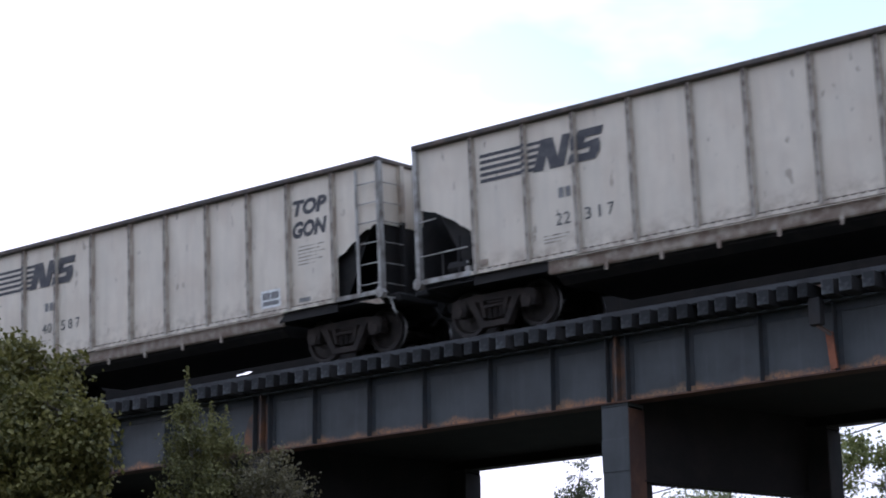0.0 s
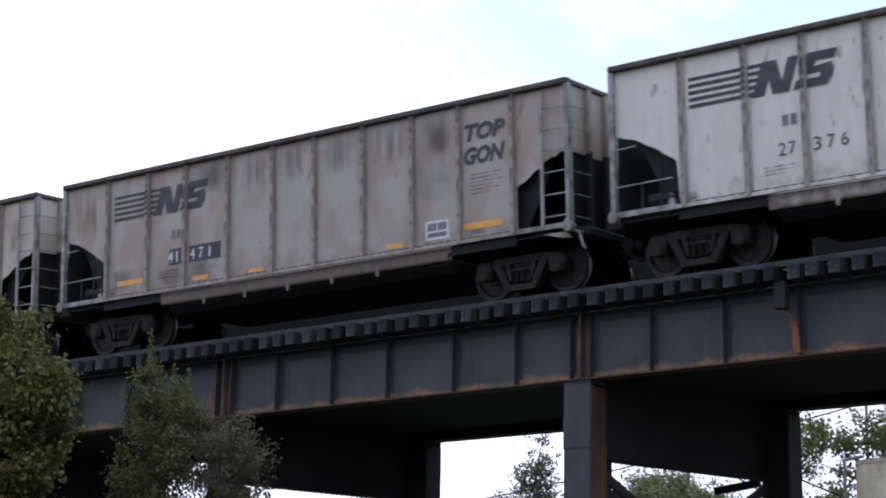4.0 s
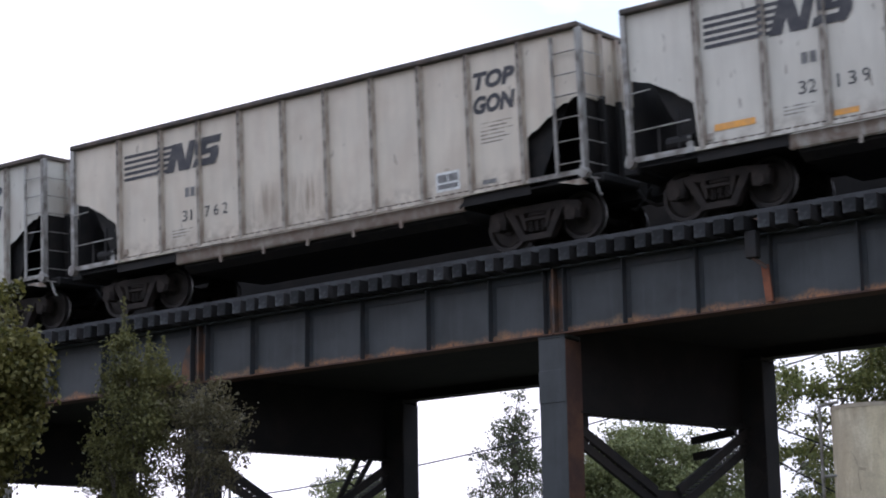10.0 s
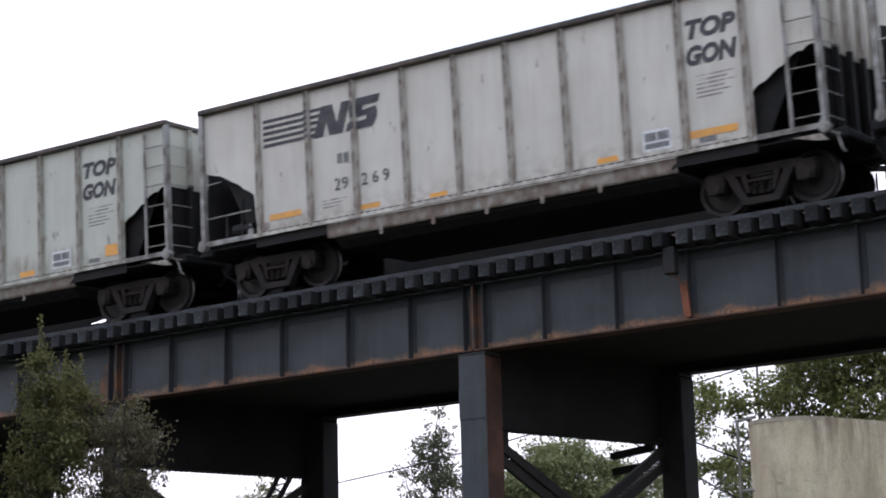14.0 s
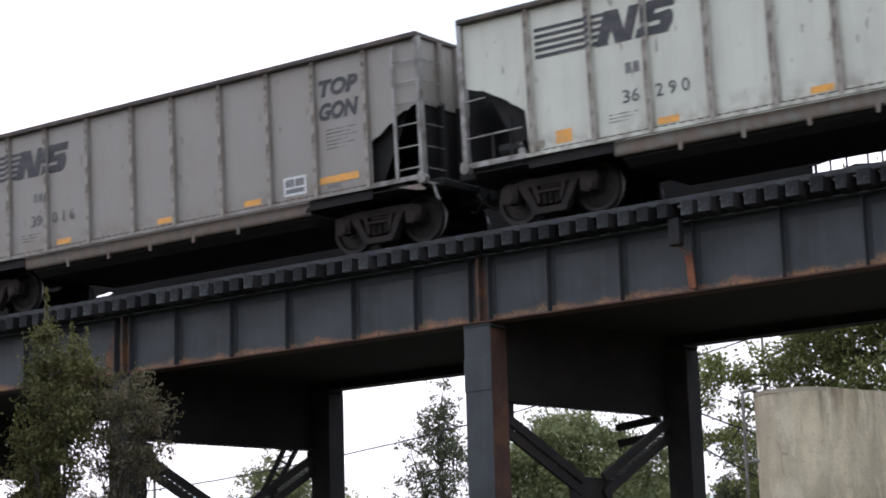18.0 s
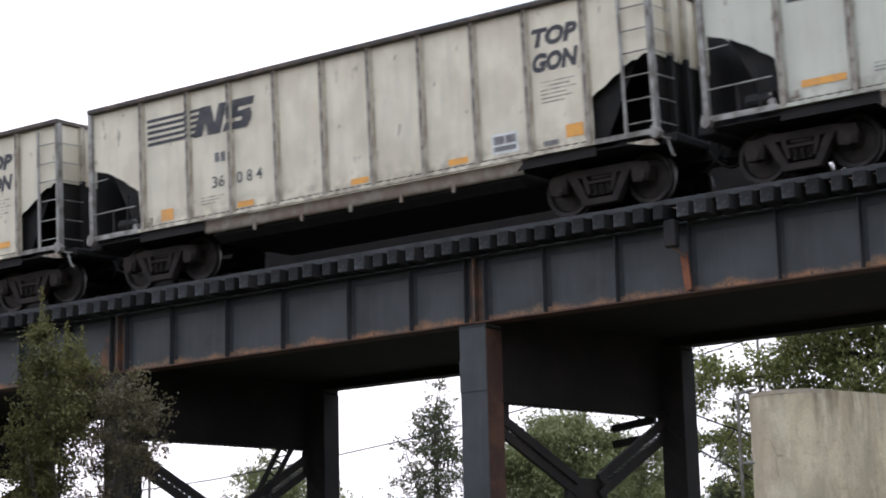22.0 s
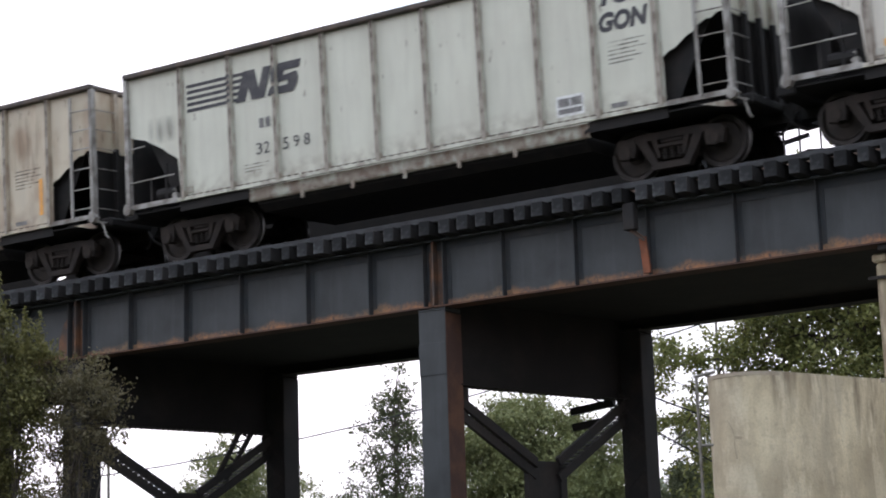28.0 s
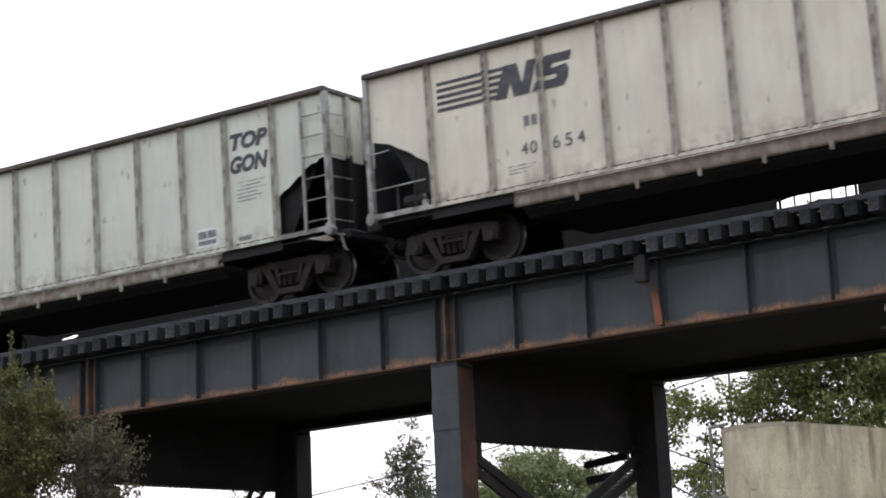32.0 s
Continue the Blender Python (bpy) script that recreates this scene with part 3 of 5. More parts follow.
def bent(n):
    """Two columns, a deep cross girder and a Y-shaped brace below it."""
    x = JOINT + n * SPAN
    b = thing("trestle_bent", "", "")
    b.matrix_basis = pose(x, 0, 0)
    b.parent = viaduct
    # columns behind the trees and at the far side take the shaded colour
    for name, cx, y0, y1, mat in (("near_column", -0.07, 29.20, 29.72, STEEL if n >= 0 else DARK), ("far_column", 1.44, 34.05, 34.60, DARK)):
        hw = 0.29 if name == "near_column" else 0.25
        col = Solid()
        col.block(cx - hw, cx + hw, y0, y0 + 0.03, 0.35, ZB - 0.06, 0.006)
        col.block(cx - hw, cx + hw, y1 - 0.03, y1, 0.35, ZB - 0.06, 0.006)
        col.box(cx - hw + 0.09, cx + hw - 0.09, y0 + 0.03, y1 - 0.03, 0.35, ZB - 0.06)
        part(name, col, mat, b)
        part("cap_plate", Solid().block(cx - hw - 0.008, cx + hw + 0.008, y0 - 0.008, y1 + 0.008, ZB - 0.06, ZB, 0.01), mat, b)
        part("splice_plate", Solid().block(cx - hw - 0.005, cx + hw + 0.005, y0 - 0.014, y0 + 0.001, 6.35, 6.95, 0.005), mat, b)
        part("side_plate", Solid().block(cx + hw + 0.002, cx + hw + 0.016, y0 + 0.004, y1 + 0.004, 0.4, ZB - 0.1, 0.004), BROWN if mat is STEEL else SHADEBLACK, b, "dull rust-brown side plate")
        if mat is DARK and name == "far_column":
            for k in range(12):
                z = 1.0 + k * 0.42
                part("lacing_bar", Solid().bar((cx - 0.22, y0 - 0.024, z), (cx + 0.22, y0 - 0.024, z + 0.42), 0.014, 0.06, (0, 1, 0)), DARK, b)
                part("lacing_bar", Solid().bar((cx + 0.22, y0 - 0.040, z), (cx - 0.22, y0 - 0.040, z + 0.42), 0.014, 0.06, (0, 1, 0)), DARK, b)
        part("footing", Solid().block(cx - 0.75, cx + 0.75, (y0 + y1) / 2 - 0.75, (y0 + y1) / 2 + 0.75, -0.4, 0.35, 0.06), CONC, b, "concrete footing")
    # the cross girder runs on the skew from column to column
    p, q = Vector((0.05, 29.62, 0)), Vector((1.25, 34.15, 0))
    foot = 6.21 if n == 0 else 6.27      # underside of the cross girder
    web = Solid()
    d = (q - p).normalized()
    s = Vector((d.y, -d.x, 0)) * 0.012
    v = []
    for e, zb in ((p, foot), (q, foot)):
        for w in (s, -s):
            for z in (zb, ZT - 0.1):
                v.append((e.x + w.x, e.y + w.y, z))
    web.add(v, [(0, 1, 3, 2), (4, 6, 7, 5), (0, 4, 5, 1), (2, 3, 7, 6), (0, 2, 6, 4), (1, 5, 7, 3)])
    # coloured near-black for the shade under the deck
    part("cross_girder_web", web, SHADEBLACK, b)
    part("cross_girder_flange", Solid().bar((*p.xy, foot - 0.01), (*q.xy, foot - 0.01), 0.34, 0.03, tuple(s)), SHADEBLACK, b)
    rows = Solid()
    for i in range(34):
        c = p.lerp(q, (i + 0.5) / 34)
        for w in (-0.11, 0.11):
            rows.rod((c.x + d.y * w, c.y - d.x * w, foot - 0.024), (c.x + d.y * w, c.y - d.x * w, foot - 0.048), 0.021, 6, 0.012)
    tagged(part("riveting", rows, SHADEBLACK, b), kind="stuff")
    # Y-shaped sway brace of laced angles
    low, mid = p.lerp(q, 0.50), p.lerp(q, 0.5)
    for name, a, z0, gap in (("near_brace", p.lerp(q, 0.0), 5.86, 0.10), ("far_brace", p.lerp(q, 0.99), 5.98, 0.12)):
        br = Solid()
        toe = mid + (a - mid).normalized() * 0.30
        zt = 4.72
        for o in (-gap, gap):
            br.bar((a.x + s.x * 4, a.y, z0 + o * 1.3), (toe.x + s.x * 4, toe.y, zt + o * 1.3), 0.165, 0.09, (0, 0, 1))
        if gap < 0.11 or n >= -1:
            for i in range(16):
                A = a.lerp(toe, (i + 0.0) / 16)
                B = a.lerp(toe, (i + 0.72) / 16)
                zA, zB2 = z0 + (zt - z0) * i / 16, z0 + (zt - z0) * (i + 0.72) / 16
                br.bar((A.x + s.x * 4, A.y, zA), (B.x + s.x * 4, B.y, zB2), 0.012, 0.20, (0, 0, 1))
        else:
            for i in range(10):
                e0, e1 = i / 10, (i + 1) / 10
                h0, h1 = (0.14, -0.14) if i % 2 else (-0.14, 0.14)
                A, B = a.lerp(toe, e0), a.lerp(toe, e1)
                br.bar((A.x + s.x * 4, A.y, z0 + (zt - z0) * e0 + h0), (B.x + s.x * 4, B.y, z0 + (zt - z0) * e1 + h1), 0.06, 0.012, (0, 0, 1))
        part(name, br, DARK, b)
        if n == -1 and name == "far_brace":
            # an older ladder-laced brace left standing above it
            ld = Solid()
            # two angles that lean towards the centre, with slanting rungs between
            near = (p + d * 3.80, p + d * 3.15)
            back = (p + d * 4.14, p + d * 3.40)
            for hi, lo in (near, back):
                ld.bar((hi.x + s.x * 2, hi.y, 6.28), (lo.x + s.x * 2, lo.y, 5.18), 0.095, 0.07, (0, 0, 1))
            for i in range(8):
                e, g = (i + 0.15) / 8, (i + 0.85) / 8
                A, B = near[0].lerp(near[1], g if i % 2 else e), back[0].lerp(back[1], e if i % 2 else g)
                ld.bar((A.x + s.x * 2, A.y, 6.28 - 1.10 * (g if i % 2 else e)), (B.x + s.x * 2, B.y, 6.28 - 1.10 * (e if i % 2 else g)), 0.03, 0.055, (0, 0, 1))
            part("ladder_brace", ld, DARK, b)
        part("brace_gusset", Solid().bar((a.x + s.x * 5, a.y, z0 - 0.25), (a.x + s.x * 5, a.y, z0 + 0.32), 0.5, 0.015, tuple(d)), DARK, b)
    for e, w, z0 in ((p, 0.34, 5.72), (q, -0.30, 5.84)):
        f = e + d * w
        part("corner_gusset", Solid().add([(e.x + s.x * 3 * m_, e.y, z) for m_ in (1, 2) for z in (z0, 6.20)] + [(f.x + s.x * 3 * m_, f.y, z) for m_ in (1, 2) for z in (z0 + 0.14, 6.20)],
                                          [(0, 1, 5, 4), (2, 6, 7, 3), (0, 2, 3, 1), (4, 5, 7, 6), (1, 3, 7, 5), (0, 4, 6, 2)]), SHADEBLACK, b)
    st = Solid()
    for o in (-0.44, 0.44):
        e = mid + d * o
        st.bar((*e.xy, 0.6), (*e.xy, 4.78), 0.16, 0.12, tuple(d))
    e = mid
    st.bar((*e.xy, 3.4), (*e.xy, 4.88), 0.96, 0.02, tuple(d))
    part("centre_post", st, DARK, b)
    part("lower_strut", Solid().bar((*p.xy, 1.9), (*q.xy, 1.9), 0.25, 0.2), DARK, b)
    # short struts off the far column
    if n == 0:
        part("far_strut", Solid().bar((0.55, 35.0, 6.28), (-0.47, 35.0, 6.17), 0.15, 0.12), DARK, b)
        part("far_strut", Solid().bar((0.35, 35.0, 5.92), (-0.44, 35.0, 5.84), 0.15, 0.12), DARK, b)
    return b


for n in (-6, -5, -4, -3, -2, -1, 0, 2, 3, 4):
    bent(n)

# ------------------------------------------------------------------ bracket on the girder
part("bracket_post", Solid().block(-15.08, -14.86, 28.84, 29.02, 8.40, 8.87, 0.015), DARK, viaduct, "weathered steel bracket under the tie ends")
part("bracket_knee", Solid().bar((-15.0, 28.98, 8.42), (-14.80, 29.10, 8.24), 0.16, 0.05, (0, 1, 0)), RUSTMIX, viaduct)
part("bracket_strut", Solid().bar((-14.86, 29.14, 8.30), (-14.80, 29.14, 7.66), 0.05, 0.13, (0, 1, 0)), RUSTY, viaduct, "red-rusted bracket strut")

# ------------------------------------------------------------------ track
track = thing("railway_track", "open timber-tied track with steel rails on the viaduct deck", "railway track")
X0, X1 = -72.0, 26.0
# the track is canted towards the near side
for y, cant in ((TRACK_Y - 0.752, 0.0), (TRACK_Y + 0.752, 0.073)):
    prof = [(-0.076, 0), (0.076, 0), (0.076, 0.012), (0.012, 0.03), (0.010, 0.145), (0.036, 0.155), (0.036, 0.185), (0.028, 0.19), (-0.028, 0.19), (-0.036, 0.185), (-0.036, 0.155), (-0.010, 0.145), (-0.012, 0.03), (-0.076, 0.012)]
    part("rail", Solid().prism([(y + a, RAIL_TOP - 0.19 + cant + b) for a, b in prof], 0, X0, X1), RAILS, track)
    part("tie_pad", Solid().block(X0, X1, y - 0.12, y + 0.12, 9.12, RAIL_TOP - 0.191 + cant, 0.005), IRON, track)
part("guard_timber", Solid().block(X0, X1, 28.93, 29.11, 9.14, 9.25, 0.015), GREYWOOD, track, "grey guard timber bolted over the tie ends")
part("guard_timber", Solid().block(X0, X1, 31.45, 31.63, 9.14, 9.25, 0.015), TIMBER, track)
rng = random.Random(5)
tie_mesh = []
for i in range(5):
    a = rng.uniform(0.10, 0.125)
    me = Solid().block(-a, a, -1.53, 1.53, 0, 0.26 + rng.uniform(-0.015, 0.015), 0.012).mesh("tie", TIMBER)
    me.materials.append(ENDGRAIN)
    for p in me.polygons:
        if p.normal.y < -0.9:
            p.material_index = 1
    tie_mesh.append(me)
x = X0 + 0.2
while x < X1:
    part("tie", tie_mesh[rng.randrange(5)], TIMBER, track, at=pose(x + rng.uniform(-0.015, 0.015), TRACK_Y + rng.uniform(-0.05, 0.04), 8.875, 0, 0, rng.uniform(-0.5, 0.5)))
    x += 0.405
far_deck = thing("timber_deck", "dark timber deck planks beside the running track", "bridge deck")
for j, y in enumerate((32.05, 32.45, 32.85, 33.25, 33.65, 34.05, 34.45)):
    part("deck_plank", Solid().block(X0, X1, y, y + 0.36, 8.875, 9.10, 0.012), SHADEWOOD, far_deck)

for n, (a, b) in enumerate(((-520.0, X0 - 0.3), (X1 + 0.3, 430.0))):
    bank = thing("railway_embankment", "long grassy earth embankment that carries the line beyond the viaduct", "embankment", kind="structure")
    part("earth_bank", Solid().prism([(13.0, -0.6), (28.2, 8.70), (35.2, 8.70), (50.0, -0.6)], 0, a, b), GRASS, bank)
    part("ballast_bed", Solid().prism([(28.3, 8.70), (28.75, 9.16), (31.85, 9.16), (32.3, 8.70)], 0, a, b), BALLAST, bank, "grey stone ballast")
    for y in (TRACK_Y - 0.752, TRACK_Y + 0.752):
        part("rail", Solid().block(a, b, y - 0.036, y + 0.036, 9.16, RAIL_TOP, 0.008), RAILS, bank)
# plates coloured near-black to hold the shade behind the train
parapet = thing("plate_parapet", "dark riveted plate parapet along the far edge of the deck", "parapet")
HOLE = (-34.50, -33.88, 10.78, 10.87)
GAP = (-14.82, -13.10)       # a missing bay, closed by a light railing
x = X0
while x < X1:
    e = x + 1.4
    for a in (HOLE[0], GAP[0]):
        if x < a < e:
            e = a
    if abs(x - GAP[0]) < 1e-6:
        e = GAP[1]
        part("parapet_plate", Solid().prism([(x, 9.10), (e, 9.10), (e, 10.70), (x + 0.9, 10.80), (x + 0.5, 10.72), (x, 10.72)], 1, 34.62, 34.66), SHADEBLACK, parapet, "broken low plate")
        part("gap_rail", Solid().bar((x - 0.05, 34.60, 11.46), (e + 0.05, 34.60, 11.13), 0.11, 0.06), SHADEBLACK, parapet)
        part("gap_rail", Solid().bar((x - 0.05, 34.58, 10.92), (x + 0.95, 34.58, 11.07), 0.09, 0.05), SHADEBLACK, parapet)
        for u in (0.38, 0.72, 1.16, 1.46):
            part("gap_baluster", Solid().bar((x + u, 34.64, 10.68), (x + u, 34.64, 11.38 - 0.19 * u), 0.03, 0.03, (1, 0, 0)), SHADEBLACK, parapet)
        part("gap_baluster", Solid().bar((x + 0.10, 34.64, 12.72), (e - 0.10, 34.64, 11.70), 0.035, 0.03), SHADEBLACK, parapet)
        part("gap_baluster", Solid().bar((x + 0.06, 34.66, 10.7), (x + 0.06, 34.66, 12.8), 0.05, 0.03, (1, 0, 0)), SHADEBLACK, parapet)
        part("gap_baluster", Solid().bar((e - 0.06, 34.66, 10.7), (e - 0.06, 34.66, 11.8), 0.05, 0.03, (1, 0, 0)), SHADEBLACK, parapet)
    elif abs(x - HOLE[0]) < 1e-6:
        # rusted through: a slanting lens-shaped gap
        e = HOLE[1]
        mid, half = (HOLE[2] + HOLE[3]) / 2, (HOLE[3] - HOLE[2]) / 2
        us = [i / 8 for i in range(9)]
        rim = [(x + u * (e - x), mid + (u - 0.5) * half * 0.7, half * math.sqrt(max(0.0, 1 - (2 * u - 1) ** 2)) * (0.75 + 0.25 * math.cos(9 * u))) for u in us]
        part("parapet_plate", Solid().prism([(x, 9.10), (e, 9.10)] + [(a, m - d) for a, m, d in reversed(rim)], 1, 34.62, 34.66), SHADEBLACK, parapet)
        part("parapet_plate", Solid().prism([(a, m + d) for a, m, d in rim] + [(e, 11.42), (x, 11.42)], 1, 34.62, 34.66), SHADEBLACK, parapet)
    else:
        part("parapet_plate", Solid().box(x, e - 0.004, 34.62, 34.66, 9.10, 11.42), SHADEBLACK, parapet)
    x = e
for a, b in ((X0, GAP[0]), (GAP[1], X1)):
    part("parapet_coping", Solid().block(a, b, 34.57, 34.71, 11.42, 11.47, 0.01), SHADEBLACK, parapet)

# ------------------------------------------------------------------ concrete pier and its pedestal
pier = thing("concrete_pier", "stained pale concrete pier with a rounded nose and drip streaks", "pier")
plan = []
for i in range(17):
    t = radians(185 + 155 * i / 16)
    plan.append((-12.325 + 0.65 * math.cos(t), 27.55 + 0.65 * math.sin(t)))
plan += [(-10.90, 29.44), (-8.2, 29.30), (-6.6, 35.6), (-10.6, 36.4)]
part("shaft", Solid().prism(plan, 2, -0.4, 5.46), CONC, pier)
rim = [(-10.0 + (x + 10.0) * 1.002, 31.5 + (y - 31.5) * 1.002) for x, y in plan]
part("rim_band", Solid().prism(rim, 2, 5.40, 5.466), RIMCONC, pier, "brown-stained top rim")


def on_nose(x, z):
    return (x, 27.55 - math.sqrt(0.65 ** 2 - (x + 12.325) ** 2) - 0.003, z)


crack = Solid()
line = [(-12.45, 4.74), (-12.38, 4.63), (-12.335, 4.50), (-12.345, 4.34), (-12.315, 4.14)]
for k, (p, q) in enumerate(zip(line, line[1:])):
    crack.bar(on_nose(*p), on_nose(*q), (0.014, 0.022, 0.018, 0.024)[k], 0.005, (1, 0, 0))
crack.bar(on_nose(-12.33, 4.47), on_nose(-12.22, 4.45), 0.045, 0.005, (0, 0, 1))
part("crack", crack, CRACK, pier, "dark jagged crack with a spall")
part("pedestal", Solid().block(-10.86, -9.55, 29.48, 30.3, 5.46, 7.36, 0.05), CONC, pier, "pale concrete bearing pedestal")
part("pedestal_cap", Solid().block(-10.90, -9.50, 29.44, 30.34, 7.36, 7.50, 0.03), CONC, pier)
part("clamp", Solid().box(-10.97, -9.48, 29.42, 29.46, 7.08, 7.13), DARK, pier, "dark steel band")
part("bearing_plate", Solid().block(-10.7, -9.7, 29.2, 30.2, 7.50, 7.598, 0.01), DARK, pier)
pipe = thing("drain_pipe", "thin galvanised standpipe beside the concrete pier", "pipe")
part("riser", Solid().rod((-13.02, 27.1, -0.1), (-13.02, 27.1, 5.50), 0.026, 8), GALV, pipe)
part("elbow", Solid().rod((-13.05, 27.1, 5.49), (-12.70, 27.1, 5.53), 0.026, 8), GALV, pipe)
part("coupling", Solid().rod((-13.02, 27.1, 4.35), (-13.02, 27.1, 4.47), 0.038, 8), GALV, pipe)
part("branch", Solid().rod((-13.03, 27.1, 4.41), (-12.72, 27.12, 4.41), 0.024, 8), GALV, pipe)

# ------------------------------------------------------------------ train
HALF, TOP = 1.55, 3.90
# two builds of car: rib places, place of the front end, length over the couplers
BUILDS = {"short": ((1.46, 2.74, 3.87, 5.06, 6.25, 7.40, 8.60, 9.80, 10.95, 12.17), 13.50, 14.48),
          "long": ((1.42, 2.69, 3.85, 5.11, 6.41, 7.56, 8.86, 10.12, 11.28, 12.55), 13.82, 14.80)}
SILL = 1.10
BASE = 0.84           # half of a truck's wheelbase


def scallop(pts, rnd, size=0.03):
    """Breaks a line of points into short uneven steps."""
    res = [pts[0]]
    for p, q in zip(pts, pts[1:]):
        for k in range(1, 5):
            f = k / 4
            j = 0 if k == 4 else rnd.uniform(-size, size)
            res.append((p[0] + f * (q[0] - p[0]), p[1] + f * (q[1] - p[1]) + j))
    return res


def car_meshes(RIBS, END):
    """All meshes that the cars of one build share."""
    m = {}
    D = END - 13.50
    R9 = RIBS[8]
    rnd = random.Random(11)
    # side sheet: lower corners cut away over the trucks at both ends
    rear = [(0.05, 2.58), (0.55, 2.40), (0.95, 2.18), (1.30, 1.93), (1.36, SILL)]
    front = [(12.20 + D, SILL), (12.24 + D, 1.92), (12.72 + D, 2.22), (13.10 + D, 2.44), (13.46 + D, 2.50)]
    outline = [(0.05, TOP - 0.1)] + scallop(rear[:4], rnd) + [rear[4], (12.20 + D, SILL)] + scallop(front[1:], rnd) + [(13.46 + D, TOP - 0.1)]
    for key, y in (("near", -HALF), ("far", HALF)):
        s = Solid()
        s.prism(outline, 1, y - 0.006, y + 0.006)
        m["side_" + key] = s.mesh("side_sheet", PAINT)
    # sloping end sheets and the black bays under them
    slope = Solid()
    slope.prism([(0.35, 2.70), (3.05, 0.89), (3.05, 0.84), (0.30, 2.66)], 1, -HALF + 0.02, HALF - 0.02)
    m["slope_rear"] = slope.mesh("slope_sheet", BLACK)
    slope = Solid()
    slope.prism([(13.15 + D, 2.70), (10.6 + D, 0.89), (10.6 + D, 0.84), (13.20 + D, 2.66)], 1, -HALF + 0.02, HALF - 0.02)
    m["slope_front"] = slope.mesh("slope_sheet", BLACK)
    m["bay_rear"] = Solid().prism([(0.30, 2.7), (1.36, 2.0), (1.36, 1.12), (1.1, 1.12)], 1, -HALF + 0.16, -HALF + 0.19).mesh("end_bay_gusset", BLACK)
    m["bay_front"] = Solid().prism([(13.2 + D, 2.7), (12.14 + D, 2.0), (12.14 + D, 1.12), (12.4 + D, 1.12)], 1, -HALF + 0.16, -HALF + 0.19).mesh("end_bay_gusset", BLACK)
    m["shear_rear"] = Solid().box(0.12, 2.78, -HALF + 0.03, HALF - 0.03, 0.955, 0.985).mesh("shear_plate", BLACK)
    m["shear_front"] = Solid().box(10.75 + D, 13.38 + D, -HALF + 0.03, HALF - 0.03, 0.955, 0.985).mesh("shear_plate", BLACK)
    for key, sg in (("near", -1), ("far", 1)):
        for end, u0, u1 in (("rear", 1.30, 3.06), ("front", 10.7 + D, 12.24 + D)):
            m["web_%s_%s" % (end, key)] = Solid().box(u0, u1, min(sg * 1.515, sg * 1.535), max(sg * 1.515, sg * 1.535), 0.86, 1.05).mesh("bolster_web", BLACK)
    m["end_post"] = Solid().box(-0.05, 0.05, -0.055, 0.055, 2.60, TOP - 0.1).mesh("end_post", RIB)
    m["end_strut"] = Solid().box(-0.05, 0.05, -0.055, 0.055, 1.0, 2.597).mesh("end_strut", BLACK)
    m["end_web_rear"] = Solid().prism([(0.21, 0.99), (2.75, 0.99), (0.42, 2.60), (0.21, 2.60)], 1, -0.02, 0.02).mesh("end_web", BLACK)
    m["end_web_front"] = Solid().prism([(13.29 + D, 0.99), (10.75 + D, 0.99), (13.08 + D, 2.60), (13.29 + D, 2.60)], 1, -0.02, 0.02).mesh("end_web", BLACK)
    up = Solid()
    up.box(0.035, 0.05, -HALF, HALF, 2.62, TOP - 0.1)
    m["end_rear"] = up.mesh("end_sheet", PAINT)
    up = Solid()
    up.box(13.45 + D, 13.465 + D, -HALF, HALF, 2.52, TOP - 0.1)
    m["end_front"] = up.mesh("end_sheet", PAINT)
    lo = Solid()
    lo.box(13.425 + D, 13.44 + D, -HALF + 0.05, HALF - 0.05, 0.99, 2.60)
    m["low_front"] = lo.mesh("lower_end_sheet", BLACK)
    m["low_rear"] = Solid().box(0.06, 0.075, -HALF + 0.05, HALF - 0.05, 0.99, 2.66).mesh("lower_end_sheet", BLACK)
    # rib: a hat section with rivets on its foot
    for key, sg in (("near", -1), ("far", 1)):
        s = Solid()
        y = sg * HALF
        prof = [(-0.100, y + sg * 0.007), (-0.060, y + sg * 0.012), (-0.038, y + sg * 0.10), (0.042, y + sg * 0.10), (0.052, y + sg * 0.012), (0.075, y + sg * 0.007)]
        s.prism(prof, 2, SILL - 0.02, TOP - 0.10)
        if sg < 0:
            for k in range(9):
                z = 1.25 + k * 0.29
                s.rod((-0.08, y - 0.006, z), (-0.08, y - 0.034, z), 0.024, 6, 0.014)
        me = s.mesh("rib", RIB)
        me.materials.append(RIBEDGE)
        for p in me.polygons:
            if p.center.x < 0.03:
                p.material_index = 1
        m["rib_" + key] = me
        s = Solid()
        s.box(-0.05, 0.05, y - sg * 0.02, y + sg * 0.09, SILL - 0.06, TOP - 0.1)
        m["post_" + key] = s.mesh("corner_post", TRIM)
        s = Solid()
        s.block(-0.04, END + 0.04, min(y - sg * 0.06, y + sg * 0.13), max(y - sg * 0.06, y + sg * 0.13), TOP - 0.11, TOP, 0.02)
        m["chord_" + key] = s.mesh("top_chord", CHORD)
        s = Solid()
        s.box(1.30, 12.25 + D, min(y, y + sg * 0.07), max(y, y + sg * 0.07), SILL - 0.05, SILL + 0.015)
        for k in range(64):
            u = 1.45 + k * 0.172
            if min(abs(u - r) for r in RIBS) > 0.13:
                s.prism([(u - 0.045, SILL + 0.015), (u + 0.045, SILL + 0.015), (u, SILL + 0.05)], 1, y + sg * 0.008, y + sg * 0.035)
        m["sill_" + key] = s.mesh("side_sill", PAINT)
